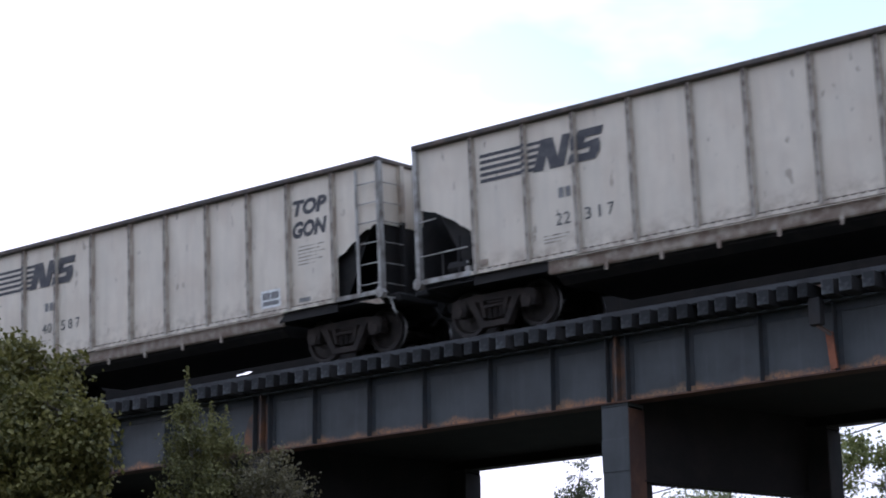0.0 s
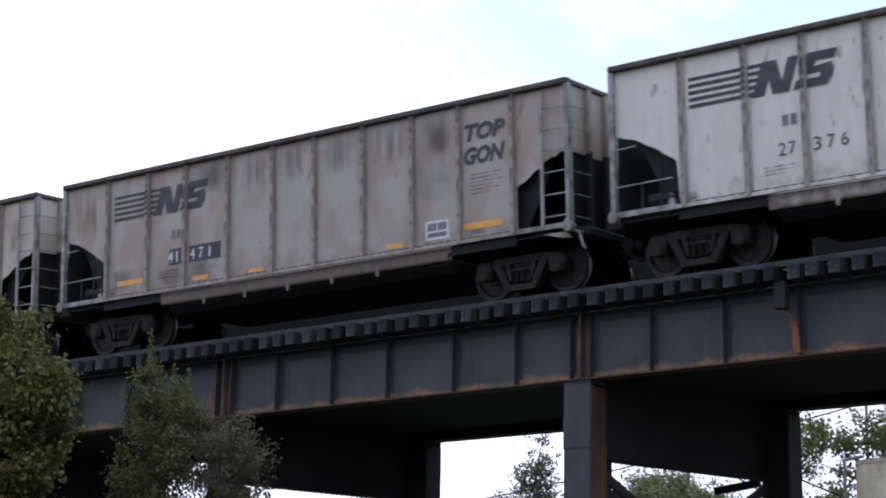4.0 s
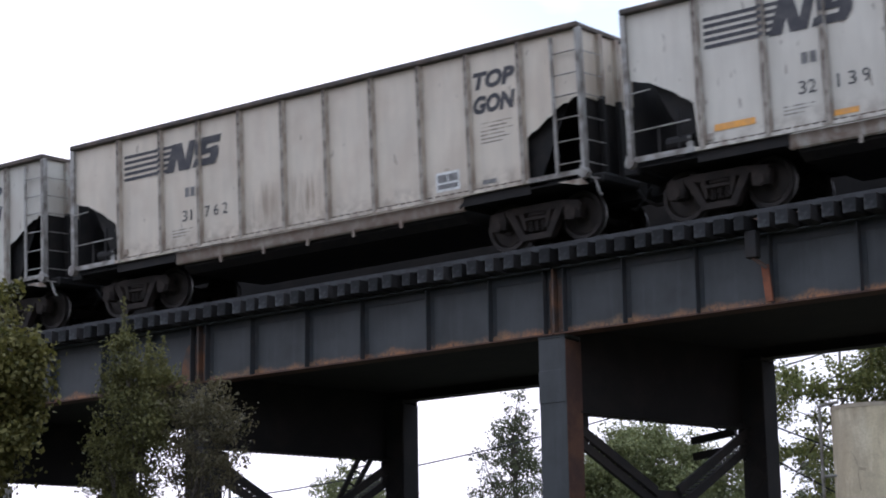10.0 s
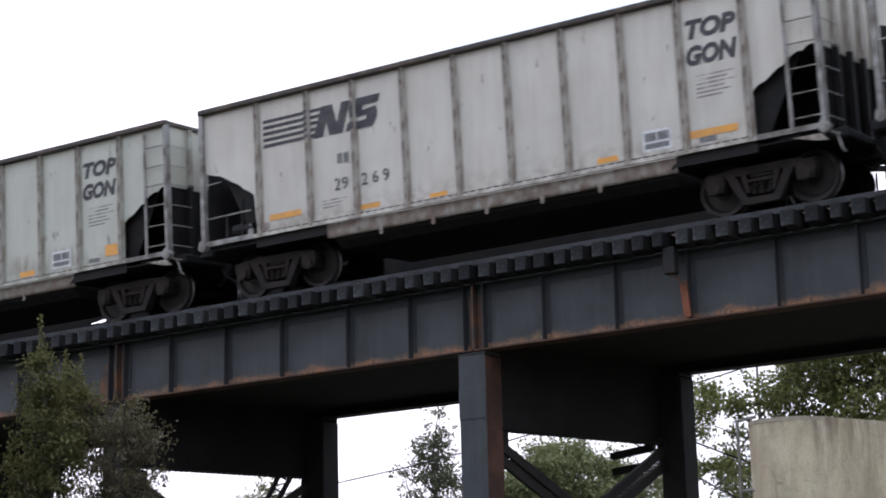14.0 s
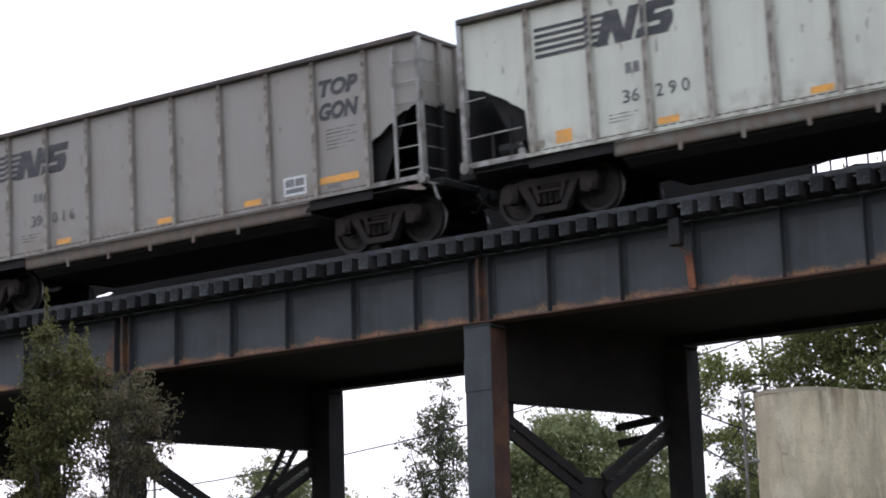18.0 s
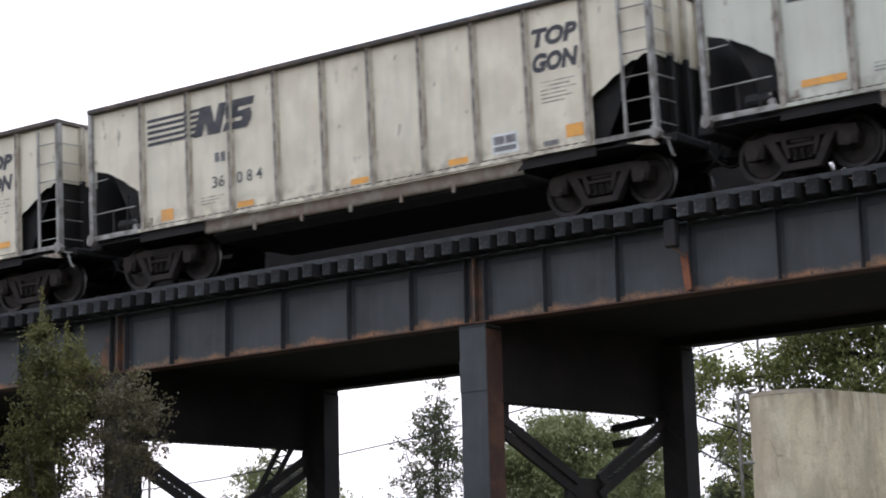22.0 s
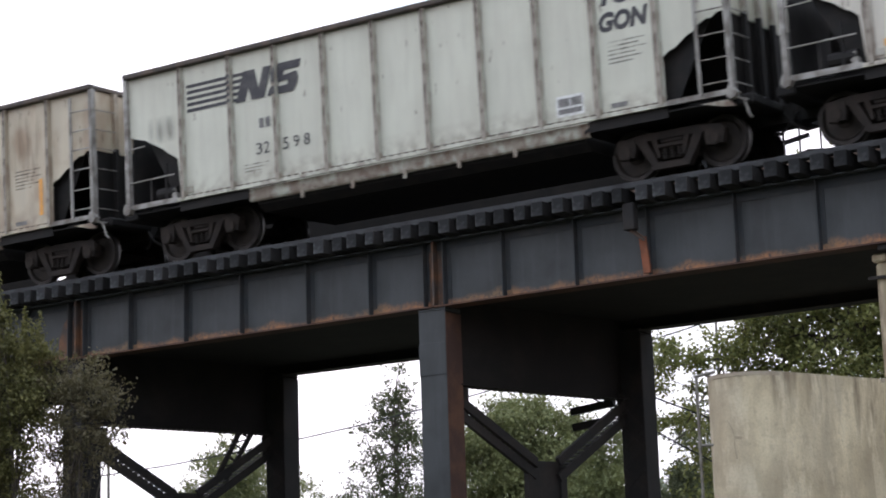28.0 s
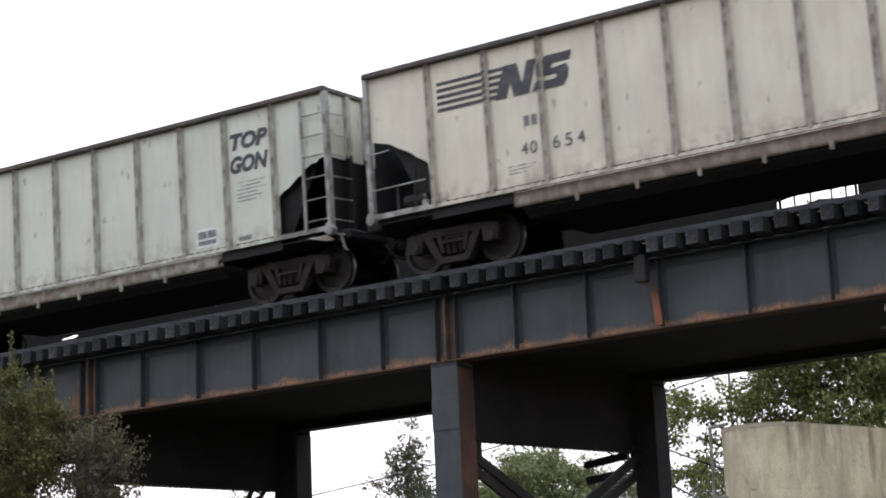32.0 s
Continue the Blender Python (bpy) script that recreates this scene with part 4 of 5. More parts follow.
        # dark strip behind the teeth, added as their painted shadow
        m["sill_shadow_" + key] = Solid().box(1.36, 12.2 + D, min(y + sg * 0.007, y + sg * 0.016), max(y + sg * 0.007, y + sg * 0.016), SILL + 0.015, SILL + 0.055).mesh("sill_seam", CHORD)
        s = Solid()
        s.box(0.04, 1.30, min(y, y + sg * 0.06), max(y, y + sg * 0.06), SILL - 0.05, SILL + 0.05)
        m["step_sill_" + key] = s.mesh("end_sill", TRIM)
        s = Solid()
        s.box(12.25 + D, 13.46 + D, min(y, y + sg * 0.06), max(y, y + sg * 0.06), SILL - 0.05, SILL + 0.04)
        m["step_sill2_" + key] = s.mesh("end_sill", TRIM)
        # tub skirt below the sill with its brackets
        s = Solid()
        curve = [(1.500, 1.045), (1.500, 0.86), (1.49, 0.815), (1.46, 0.785)]
        s.prism([(sg * a, z) for a, z in curve] + [(sg * (a - 0.03), z + 0.012) for a, z in reversed(curve)], 0, 3.05, 10.68 + D)
        for u in (4.35, 5.55, 6.75, 7.95, 9.15):
            s.prism([(u - 0.045, 0.84), (u + 0.045, 0.84), (u + 0.03, 0.68), (u - 0.025, 0.68)], 1, y - sg * 0.04, y - sg * 0.07)
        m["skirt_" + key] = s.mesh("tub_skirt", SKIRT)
    s = Solid()
    s.block(-0.03, 0.06, -HALF - 0.07, HALF + 0.07, TOP - 0.10, TOP - 0.005, 0.015)
    m["chord_rear"] = s.mesh("end_chord", CHORD)
    s = Solid()
    s.block(END - 0.06, END + 0.03, -HALF - 0.07, HALF + 0.07, TOP - 0.10, TOP - 0.005, 0.015)
    m["chord_front"] = s.mesh("end_chord", CHORD)
    s = Solid()
    s.prism([(-1.40, 1.04), (1.40, 1.04), (1.36, 0.74), (1.16, 0.61), (-1.16, 0.61), (-1.36, 0.74)], 0, 3.15, 10.55 + D)
    m["tub"] = s.mesh("bathtub_floor", BLACK)
    s = Solid()
    s.box(-0.45, 13.95 + D, -0.17, 0.17, 0.72, 1.02)
    for u in (0.5, 12.6 + D):
        s.box(u, u + 0.4, -1.45, 1.45, 0.95, 1.05)
    m["centre_sill"] = s.mesh("centre_sill", BLACK)
    m["buffer_rear"] = Solid().block(-0.30, 0.055, -1.40, 1.40, 0.88, 1.06, 0.03).mesh("end_beam", BLACK)
    m["buffer_front"] = Solid().block(13.45 + D, 13.78 + D, -1.40, 1.40, 0.88, 1.06, 0.03).mesh("end_beam", BLACK)
    for key, u, d in (("rear", -0.35, -1), ("front", 13.85 + D, 1)):
        s = Solid()
        s.block(min(u, u + d * 0.30), max(u, u + d * 0.30), -0.09, 0.09, 0.78, 0.96, 0.02)
        s.block(min(u + d * 0.30, u + d * 0.66), max(u + d * 0.30, u + d * 0.66), -0.17, 0.15, 0.72, 1.0, 0.05)
        m["coupler_" + key] = s.mesh("coupler", IRON)
        s = Solid()
        p = [(u, -0.35, 0.85), (u + d * 0.18, -0.38, 0.62), (u + d * 0.36, -0.30, 0.50), (u + d * 0.56, -0.16, 0.56)]
        for a, b in zip(p, p[1:]):
            s.rod(a, b, 0.03, 6)
        m["hose_" + key] = s.mesh("brake_hose", BLACK)
    s = Solid()
    u = 12.93 + D
    s.box(u - 0.028, u + 0.028, -HALF - 0.11, -HALF - 0.07, 1.10, TOP - 0.2)
    s.box(END - 0.028, END + 0.034, -HALF - 0.12, -HALF - 0.05, 1.05, TOP - 0.12)
    m["ladder_rails"] = s.mesh("ladder_rails", TRIM)
    s = Solid()
    s.rod((u, -HALF - 0.10, 0), (END, -HALF - 0.10, 0), 0.014, 6)
    s.rod((END, -HALF - 0.10, 0), (END + 0.07, -0.95, 0), 0.012, 6)
    m["rung"] = s.mesh("rung", TRIM)
    s = Solid()
    s.rod((0.02, -HALF - 0.08, 2.30), (0.50, -HALF - 0.08, 2.32), 0.014, 6)
    m["grab_a"] = s.mesh("grab_iron", TRIM)
    s = Solid()
    s.rod((0.02, -HALF - 0.08, 1.60), (1.25, -HALF - 0.08, 1.62), 0.016, 6)
    m["grab_b"] = s.mesh("grab_iron", TRIM)
    s = Solid()
    s.box(0.55, 0.60, -HALF - 0.02, -HALF + 0.03, 1.12, 1.62).box(0.95, 1.00, -HALF - 0.02, -HALF + 0.03, 1.12, 1.9)
    s.rod((0.7, -HALF + 0.1, 1.3), (1.2, -HALF + 0.1, 1.3), 0.12, 10)
    m["valve"] = s.mesh("brake_gear", BLACK)
    for key, u in (("rear", 0.0), ("front", END)):
        s = Solid()
        s.prism([(u - 0.09, 1.00), (u - 0.02, 0.94), (u + 0.07, 0.96), (u + 0.12, 1.05), (u + 0.05, 1.13), (u - 0.04, 1.18), (u - 0.08, 1.10)], 1, -HALF - 0.15, -HALF - 0.02)
        m["cast_" + key] = s.mesh("corner_casting", TRIM)
    # uncoupling lever, hand brake chain and valve
    s = Solid()
    lever = [(END - 0.02, -HALF - 0.05, 1.02), (END + 0.16, -HALF + 0.02, 0.93), (END + 0.22, -HALF + 0.06, 0.66), (END + 0.25, -HALF + 0.10, 0.62)]
    for a, b in zip(lever, lever[1:]):
        s.rod(a, b, 0.020, 6)
    s.rod((END + 0.16, -HALF + 0.02, 0.95), (END + 0.20, -0.30, 0.93), 0.016, 6)
    m["lever"] = s.mesh("uncoupling_lever", TRIM)
    m["gusset_front"] = Solid().prism([(END - 0.62, 0.97), (END - 0.10, 0.97), (END + 0.02, 0.84), (END - 0.18, 0.86)], 1, -HALF - 0.03, -HALF + 0.01).mesh("corner_gusset", SKIRT)
    s = Solid().block(1.10, 1.24, -HALF - 0.02, -HALF + 0.10, 1.06, 1.27, 0.025)
    s.rod((1.17, -HALF + 0.02, 1.24), (1.17, -HALF + 0.02, 1.36), 0.035, 8)
    m["retainer"] = s.mesh("retainer_valve", TRIM)
    # truck
    s = Solid()
    y0, y1 = -1.13, -0.97
    # arched top chord, a narrow basket round the springs and a heavy box over each bearing
    s.prism([(-1.02, 0.50), (-1.04, 0.62), (-0.94, 0.70), (-0.55, 0.75), (0.55, 0.75), (0.94, 0.70), (1.04, 0.62), (1.02, 0.50), (0.62, 0.61), (-0.62, 0.61)], 1, y0, y1)
    s.prism([(-0.64, 0.62), (-0.47, 0.64), (-0.25, 0.20), (0.25, 0.20), (0.47, 0.64), (0.64, 0.62), (0.33, 0.085), (-0.33, 0.085)], 1, y0 - 0.025, y1)
    s.prism([(-0.36, 0.62), (-0.26, 0.62), (-0.21, 0.30), (-0.26, 0.28)], 1, y0 - 0.01, y1)
    s.prism([(0.26, 0.62), (0.36, 0.62), (0.26, 0.28), (0.21, 0.30)], 1, y0 - 0.01, y1)
    s.block(-0.24, 0.24, y0 - 0.02, y1, 0.46, 0.52, 0.01)
    for w in (-BASE, BASE):
        s.prism([(w - 0.15, 0.36), (w + 0.15, 0.36), (w + 0.18, 0.50), (w + 0.16, 0.69), (w - 0.16, 0.69), (w - 0.18, 0.50)], 1, y0 - 0.03, y1)
        s.rod((w, y0 - 0.05, 0.457), (w, y1, 0.457), 0.125, 12)
    m["frame"] = s.mesh("side_frame", IRON)
    s = Solid().lathe([(0.25 + k * 0.025, 0.062 if k % 2 else 0.045) for k in range(12)], 8, 2)
    m["springs"] = s.mesh("spring", IRON)
    s = Solid().block(-0.22, 0.22, -1.10, 1.10, 0.53, 0.66, 0.03)
    s.rod((0, 0, 0.62), (0, 0, 0.76), 0.2, 12)
    m["bolster"] = s.mesh("bolster", IRON)
    s = Solid()
    s.rod((0, -1.205, 0.457), (0, -1.02, 0.457), 0.10, 10)
    m["caps"] = s.mesh("bearing_cap", IRON)
    s = Solid()
    s.rod((0, -1.1, 0), (0, 1.1, 0), 0.075, 10)
    for sg in (-1, 1):
        prof = [(0.79, 0.13), (0.80, 0.16), (0.765, 0.34), (0.825, 0.385), (0.825, 0.452), (0.72, 0.460), (0.705, 0.487), (0.685, 0.487), (0.68, 0.39), (0.73, 0.34), (0.74, 0.16), (0.68, 0.13)]
        s.lathe([(sg * a, r) for a, r in prof], 32)
    m["wheelset"] = s.mesh("wheelset", WHEEL, False)
    m["wheelset"].materials.append(TREAD)
    # lettering
    zones = []
    last = RIBS[0] + 0.045
    for r in RIBS[1:4]:
        zones.append((last, r - 0.045, -HALF - 0.0135))
        zones.append((r - 0.045, r + 0.045, -HALF - 0.1045))
        last = r + 0.045
    zones.append((last, 9.0, -HALF - 0.0135))
    m["stripes"], m["blocks"], m["lines"] = [], [], []

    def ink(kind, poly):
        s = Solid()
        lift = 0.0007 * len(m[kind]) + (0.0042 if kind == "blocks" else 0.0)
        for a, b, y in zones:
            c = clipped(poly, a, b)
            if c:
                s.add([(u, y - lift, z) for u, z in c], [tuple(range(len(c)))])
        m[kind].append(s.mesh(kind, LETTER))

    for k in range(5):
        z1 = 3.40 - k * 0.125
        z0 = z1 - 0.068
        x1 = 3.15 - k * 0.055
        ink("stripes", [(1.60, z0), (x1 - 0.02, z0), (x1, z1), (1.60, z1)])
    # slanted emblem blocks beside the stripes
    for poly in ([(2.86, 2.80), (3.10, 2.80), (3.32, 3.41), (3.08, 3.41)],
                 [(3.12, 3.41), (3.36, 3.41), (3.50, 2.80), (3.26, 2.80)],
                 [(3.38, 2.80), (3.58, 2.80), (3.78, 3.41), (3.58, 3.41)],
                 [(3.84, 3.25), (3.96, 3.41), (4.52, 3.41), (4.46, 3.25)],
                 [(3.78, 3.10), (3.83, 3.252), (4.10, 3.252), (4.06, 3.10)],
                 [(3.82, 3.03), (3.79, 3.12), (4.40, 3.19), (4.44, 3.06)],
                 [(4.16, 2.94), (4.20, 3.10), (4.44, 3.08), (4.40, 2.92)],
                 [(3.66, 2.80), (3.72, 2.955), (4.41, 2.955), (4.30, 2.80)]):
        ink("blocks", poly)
    y = -HALF - 0.0135
    for k in range(6):
        z = 2.36 - k * 0.075
        w = (0.75, 0.62, 0.78, 0.55, 0.7, 0.5)[k]
        m["lines"].append(Solid().add([(R9 + 0.24, y, z), (R9 + 0.24 + w, y, z), (R9 + 0.24 + w, y, z + 0.03), (R9 + 0.24, y, z + 0.03)], [(0, 1, 2, 3)]).mesh("stencil_line", FAINT))
    for k in range(3):
        z = 1.50 - k * 0.065
        w = 3.02 + (0.6, 0.55, 0.4)[k]
        m["lines"].append(Solid().add([(3.02, y, z), (w, y, z), (w, y, z + 0.028), (3.02, y, z + 0.028)], [(0, 1, 2, 3)]).mesh("stencil_line", FAINT))
    # reporting mark as two short bars
    s = Solid()
    for u in (3.42, 3.58):
        s.add([(u, y, 2.20), (u + 0.12, y, 2.20), (u + 0.12, y, 2.40), (u, y, 2.40)], [(0, 1, 2, 3)])
    m["mark"] = s.mesh("reporting_mark", STENCIL)
    s = Solid()
    s.add([(R9 - 0.86, y, 1.22), (R9 - 0.29, y, 1.22), (R9 - 0.29, y, 1.60), (R9 - 0.86, y, 1.60)], [(0, 1, 2, 3)])
    m["test_plate"] = s.mesh("test_stencil", PALE)
    m["test_boxes"] = [Solid().add([(a, y - 0.003, c), (b, y - 0.003, c), (b, y - 0.003, d), (a, y - 0.003, d)], [(0, 1, 2, 3)]).mesh("stencil_box", STENCIL)
                       for a, b, c, d in ((R9 - 0.81, R9 - 0.585, 1.40, 1.55), (R9 - 0.56, R9 - 0.34, 1.40, 1.55), (R9 - 0.81, R9 - 0.34, 1.27, 1.36))]
    s = Solid()
    s.add([(R9 + 0.24, y, 1.20), (R9 + 0.56, y, 1.20), (R9 + 0.56, y, 1.29), (R9 + 0.24, y, 1.29)], [(0, 1, 2, 3)])
    m["small_plate"] = s.mesh("small_plate", STENCIL)
    s = Solid()
    s.box(1.52, 1.68, y - 0.02, y, 1.20, 1.32)
    m["tag_holder"] = s.mesh("card_holder", SKIRT)
    s = lettered("TOP", 0.97, 0.35, 0.22, 0.055)
    m["word_a"] = s.mesh("lettering", LETTER)
    s = lettered("GON", 0.98, 0.36, 0.22, 0.055)
    m["word_b"] = s.mesh("lettering", LETTER)
    return m


SETS = {key: car_meshes(ribs, end) for key, (ribs, end, _) in BUILDS.items()}
for tread in (m["wheelset"] for m in SETS.values()):
    for p in tread.polygons:
        r = [math.hypot(tread.vertices[i].co.x, tread.vertices[i].co.z) for i in p.vertices]
        if min(r) > 0.445 and abs(p.center.y) > 0.70:
            p.material_index = 1

C5 = ((1.48, 0.13, 1.34, 0.80), (4.00, 0.42, 1.20, 0.09), (6.6, 0.40, 1.17, 0.08), (9.2, 0.42, 1.17, 0.08), (11.97, 0.11, 1.35, 0.78))
# leading digits, trailing digits, paint, rust share, amber strips, blots
LIGHT, CREAM, COOL, GREY, TAN, DUN = (0.615, 0.575, 0.50), (0.69, 0.625, 0.485), (0.555, 0.553, 0.465), (0.44, 0.425, 0.39), (0.565, 0.495, 0.405), (0.268, 0.248, 0.22)
OCHRE, DUSKY = (0.52, 0.455, 0.345), (0.288, 0.262, 0.232)
BEIGE, BROWNED, DULL = (0.615, 0.54, 0.44), (0.375, 0.322, 0.272), (0.50, 0.478, 0.42)
A5 = ((1.70, 0.80, 1.34, 0.12), (3.98, 0.45, 1.20, 0.10), (5.6, 0.4, 1.17, 0.08), (9.25, 0.42, 1.18, 0.10), (11.12, 0.90, 1.30, 0.13))
B5 = ((1.94, 0.33, 1.20, 0.24), (4.02, 0.42, 1.18, 0.12), (6.9, 0.42, 1.18, 0.12), (9.2, 0.44, 1.18, 0.12), (11.78, 0.36, 1.28, 0.24))
CARS = (
    ("22", "317", BEIGE, 0.12, (), 0), ("40", "587", BEIGE, 0.15, (), 0), ("2", "97", BROWNED, 0.6, (), 1),
    ("27", "376", LIGHT, 0.05, (), 0), ("41", "471", BROWNED, 0.4, A5, 2), ("23", "497", TAN, 0.25, A5, 0),
    ("35", "165", LIGHT, 0.05, (), 0), ("40", "026", DUSKY, 0.15, B5, 0), ("32", "139", LIGHT, 0.05, A5, 0),
    ("31", "762", BEIGE, 0.15, (), 0), ("41", "232", DULL, 0.16, (), 0), ("29", "004", LIGHT, 0.06, (), 0),
    ("29", "269", LIGHT, 0.08, A5, 0), ("34", "982", COOL, 0.05, B5, 0), ("21", "338", TAN, 0.20, (), 0),
    ("36", "290", COOL, 0.05, B5, 0), ("39", "016", DUN, 0.12, B5[:4] + ((11.10, 0.95, 1.32, 0.14),), 0), ("22", "911", CREAM, 0.05, (), 0),
    ("44", "623", COOL, 0.06, A5, 0), ("36", "084", CREAM, 0.18, B5, 0), ("22", "628", CREAM, 0.08, A5, 0),
    ("40", "843", DULL, 0.08, (), 0), ("35", "125", CREAM, 0.10, A5, 0), ("28", "896", LIGHT, 0.08, A5, 0),
    ("32", "598", COOL, 0.04, (), 0), ("21", "301", OCHRE, 0.45, C5, 0), ("34", "790", COOL, 0.10, (), 0),
    ("40", "654", CREAM, 0.10, (), 0), ("", "9", COOL, 0.06, (), 0), ("", "", LIGHT, 0.08, (), 0), ("", "", GREY, 0.10, (), 0),
)
LABELS = {DULL: "dull beige-grey coal gondola with soot-black end bays", OCHRE: "yellowish tan coal gondola with upright amber strips", DUSKY: "dark dusty grey coal gondola with amber strips",
          LIGHT: "pale grey coal gondola with soot-black end bays", CREAM: "cream-white coal gondola with soot-black end bays",
          COOL: "cool grey coal gondola with soot-black end bays", GREY: "dusty grey coal gondola with soot-black end bays",
          BEIGE: "warm beige coal gondola with soot-black end bays", BROWNED: "dingy brownish coal gondola with rust stains and black end bays",
          TAN: "rust-stained beige coal gondola with black end bays", DUN: "dark grime-covered coal gondola with amber reflective strips"}


def base_car(build):
    M = SETS[build]
    RIBS, END, _ = BUILDS[build]
    car = thing("coal_gondola", "", "")
    for key, name in (("side_near", "side_sheet"), ("side_far", "side_sheet"), ("slope_rear", "slope_sheet"), ("slope_front", "slope_sheet"),
                      ("bay_rear", "end_bay_gusset"), ("bay_front", "end_bay_gusset"), ("shear_rear", "shear_plate"), ("shear_front", "shear_plate"),
                      ("web_rear_near", "bolster_web"), ("web_front_near", "bolster_web"), ("web_rear_far", "bolster_web"), ("web_front_far", "bolster_web"),
                      ("end_rear", "end_sheet"), ("end_front", "end_sheet"), ("low_front", "lower_end_sheet"), ("low_rear", "lower_end_sheet"), ("buffer_rear", "end_beam"), ("buffer_front", "end_beam"), ("end_web_rear", "end_web"), ("end_web_front", "end_web"),
                      ("chord_near", "top_chord"), ("chord_far", "top_chord"), ("chord_rear", "end_chord"), ("chord_front", "end_chord"),
                      ("sill_near", "side_sill"), ("sill_far", "side_sill"), ("sill_shadow_near", "sill_seam"), ("sill_shadow_far", "sill_seam"), ("step_sill_near", "end_sill"), ("step_sill2_near", "end_sill"),
                      ("step_sill_far", "end_sill"), ("step_sill2_far", "end_sill"), ("skirt_near", "tub_skirt"), ("skirt_far", "tub_skirt"),
                      ("tub", "bathtub_floor"), ("centre_sill", "centre_sill"), ("coupler_rear", "coupler"), ("coupler_front", "coupler"),
                      ("hose_rear", "brake_hose"), ("hose_front", "brake_hose"), ("ladder_rails", "ladder"), ("grab_a", "grab_iron"), ("grab_b", "grab_iron"),
                      ("valve", "brake_gear"), ("cast_rear", "corner_casting"), ("cast_front", "corner_casting"), ("lever", "uncoupling_lever"), ("gusset_front", "corner_gusset"), ("retainer", "retainer_valve"),
                      ("mark", "reporting_mark"), ("test_plate", "test_stencil"),
                      ("small_plate", "small_plate"), ("tag_holder", "card_holder")):
        ob = part(name, M[key], None, car)
        if key == "ladder_rails":
            for z in (1.27, 1.69, 2.12, 2.55, 2.95, 3.37):
                part("rung", M["rung"], None, ob, at=pose(0, 0, z))
        if key == "test_plate":
            for me in M["test_boxes"]:
                part("stencil_box", me, None, ob)
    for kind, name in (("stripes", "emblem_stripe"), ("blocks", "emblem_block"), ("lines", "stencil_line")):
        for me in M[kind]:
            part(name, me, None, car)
    for r in RIBS:
        part("rib", M["rib_near"], None, car, at=pose(r, 0, 0))
        part("rib", M["rib_far"], None, car, at=pose(r, 0, 0))
    for y in (-0.9, -0.3, 0.3, 0.9):
        part("end_post", M["end_post"], None, car, at=pose(END + 0.01, y, 0))
        part("end_strut", M["end_strut"], None, car, at=pose(END + 0.01, y, 0))
        part("end_post", M["end_post"], None, car, at=pose(0.0, y, 0))
    for u in (0.0, END):
        part("corner_post", M["post_near"], None, car, at=pose(u, 0, 0))
        part("corner_post", M["post_far"], None, car, at=pose(u, 0, 0))
    part("lettering", M["word_a"], None, car, at=pose(RIBS[8] + 0.12, -HALF - 0.0135, 3.045))
    part("lettering", M["word_b"], None, car, at=pose(RIBS[8] + 0.10, -HALF - 0.0135, 2.57))
    for u in (1.45, END - 1.45):
        tr = part("truck", M["bolster"], None, car, "cast iron freight truck", at=pose(u, 0, 0))
        part("side_frame", M["frame"], None, tr)
        part("side_frame", M["frame"], None, tr, at=pose(0, 0, 0, 0, 0, 180))
        for w in (-0.14, 0.0, 0.14):
            part("spring", M["springs"], None, tr, at=pose(w, -1.06, 0))
        for w in (-BASE, BASE):
            part("bearing_cap", M["caps"], None, tr, at=pose(w, 0, 0))
        for w in (-BASE, BASE):
            ws = part("wheelset", M["wheelset"], None, tr)
            ws.matrix_parent_inverse = Matrix.Translation((w, 0, 0.462))
    return car


NO_WORD, FADED_WORD = (25,), (5,)
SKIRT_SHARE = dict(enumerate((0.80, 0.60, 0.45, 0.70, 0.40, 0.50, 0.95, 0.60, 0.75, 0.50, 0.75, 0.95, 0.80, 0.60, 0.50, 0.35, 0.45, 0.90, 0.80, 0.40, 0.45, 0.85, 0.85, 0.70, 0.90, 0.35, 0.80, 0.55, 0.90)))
DIGITS = {}
BLOTS = [[(0.29, 2.36), (0.60, 2.57), (0.96, 2.47), (1.16, 2.25), (1.20, 1.90), (0.65, 2.08)],
         [(1.18, 2.40), (1.36, 2.72), (1.75, 2.74), (2.18, 2.54), (2.16, 2.22), (1.85, 1.84), (1.48, 1.68), (1.24, 1.78)],
         [(4.82, 2.20), (5.22, 2.50), (5.78, 2.28), (6.08, 2.27), (6.36, 2.03), (6.28, 1.54), (6.33, 1.12), (4.78, 1.12)],
         [(4.22, 2.06), (4.60, 2.18), (5.02, 2.28), (5.02, 1.84), (4.36, 1.80)], [(4.18, 1.58), (4.92, 1.62), (4.92, 1.12), (4.20, 1.12)],
         [(7.72, 2.33), (8.04, 2.46), (8.33, 2.28), (8.45, 2.00), (8.42, 1.66), (8.58, 1.12), (7.46, 1.12), (7.60, 1.50), (7.67, 1.95)],
         [(8.55, 2.28), (8.69, 2.49), (9.01, 2.55), (9.40, 2.34), (9.50, 2.05), (9.42, 1.75), (9.66, 1.34), (9.62, 1.12), (8.46, 1.12), (8.48, 1.70)]]
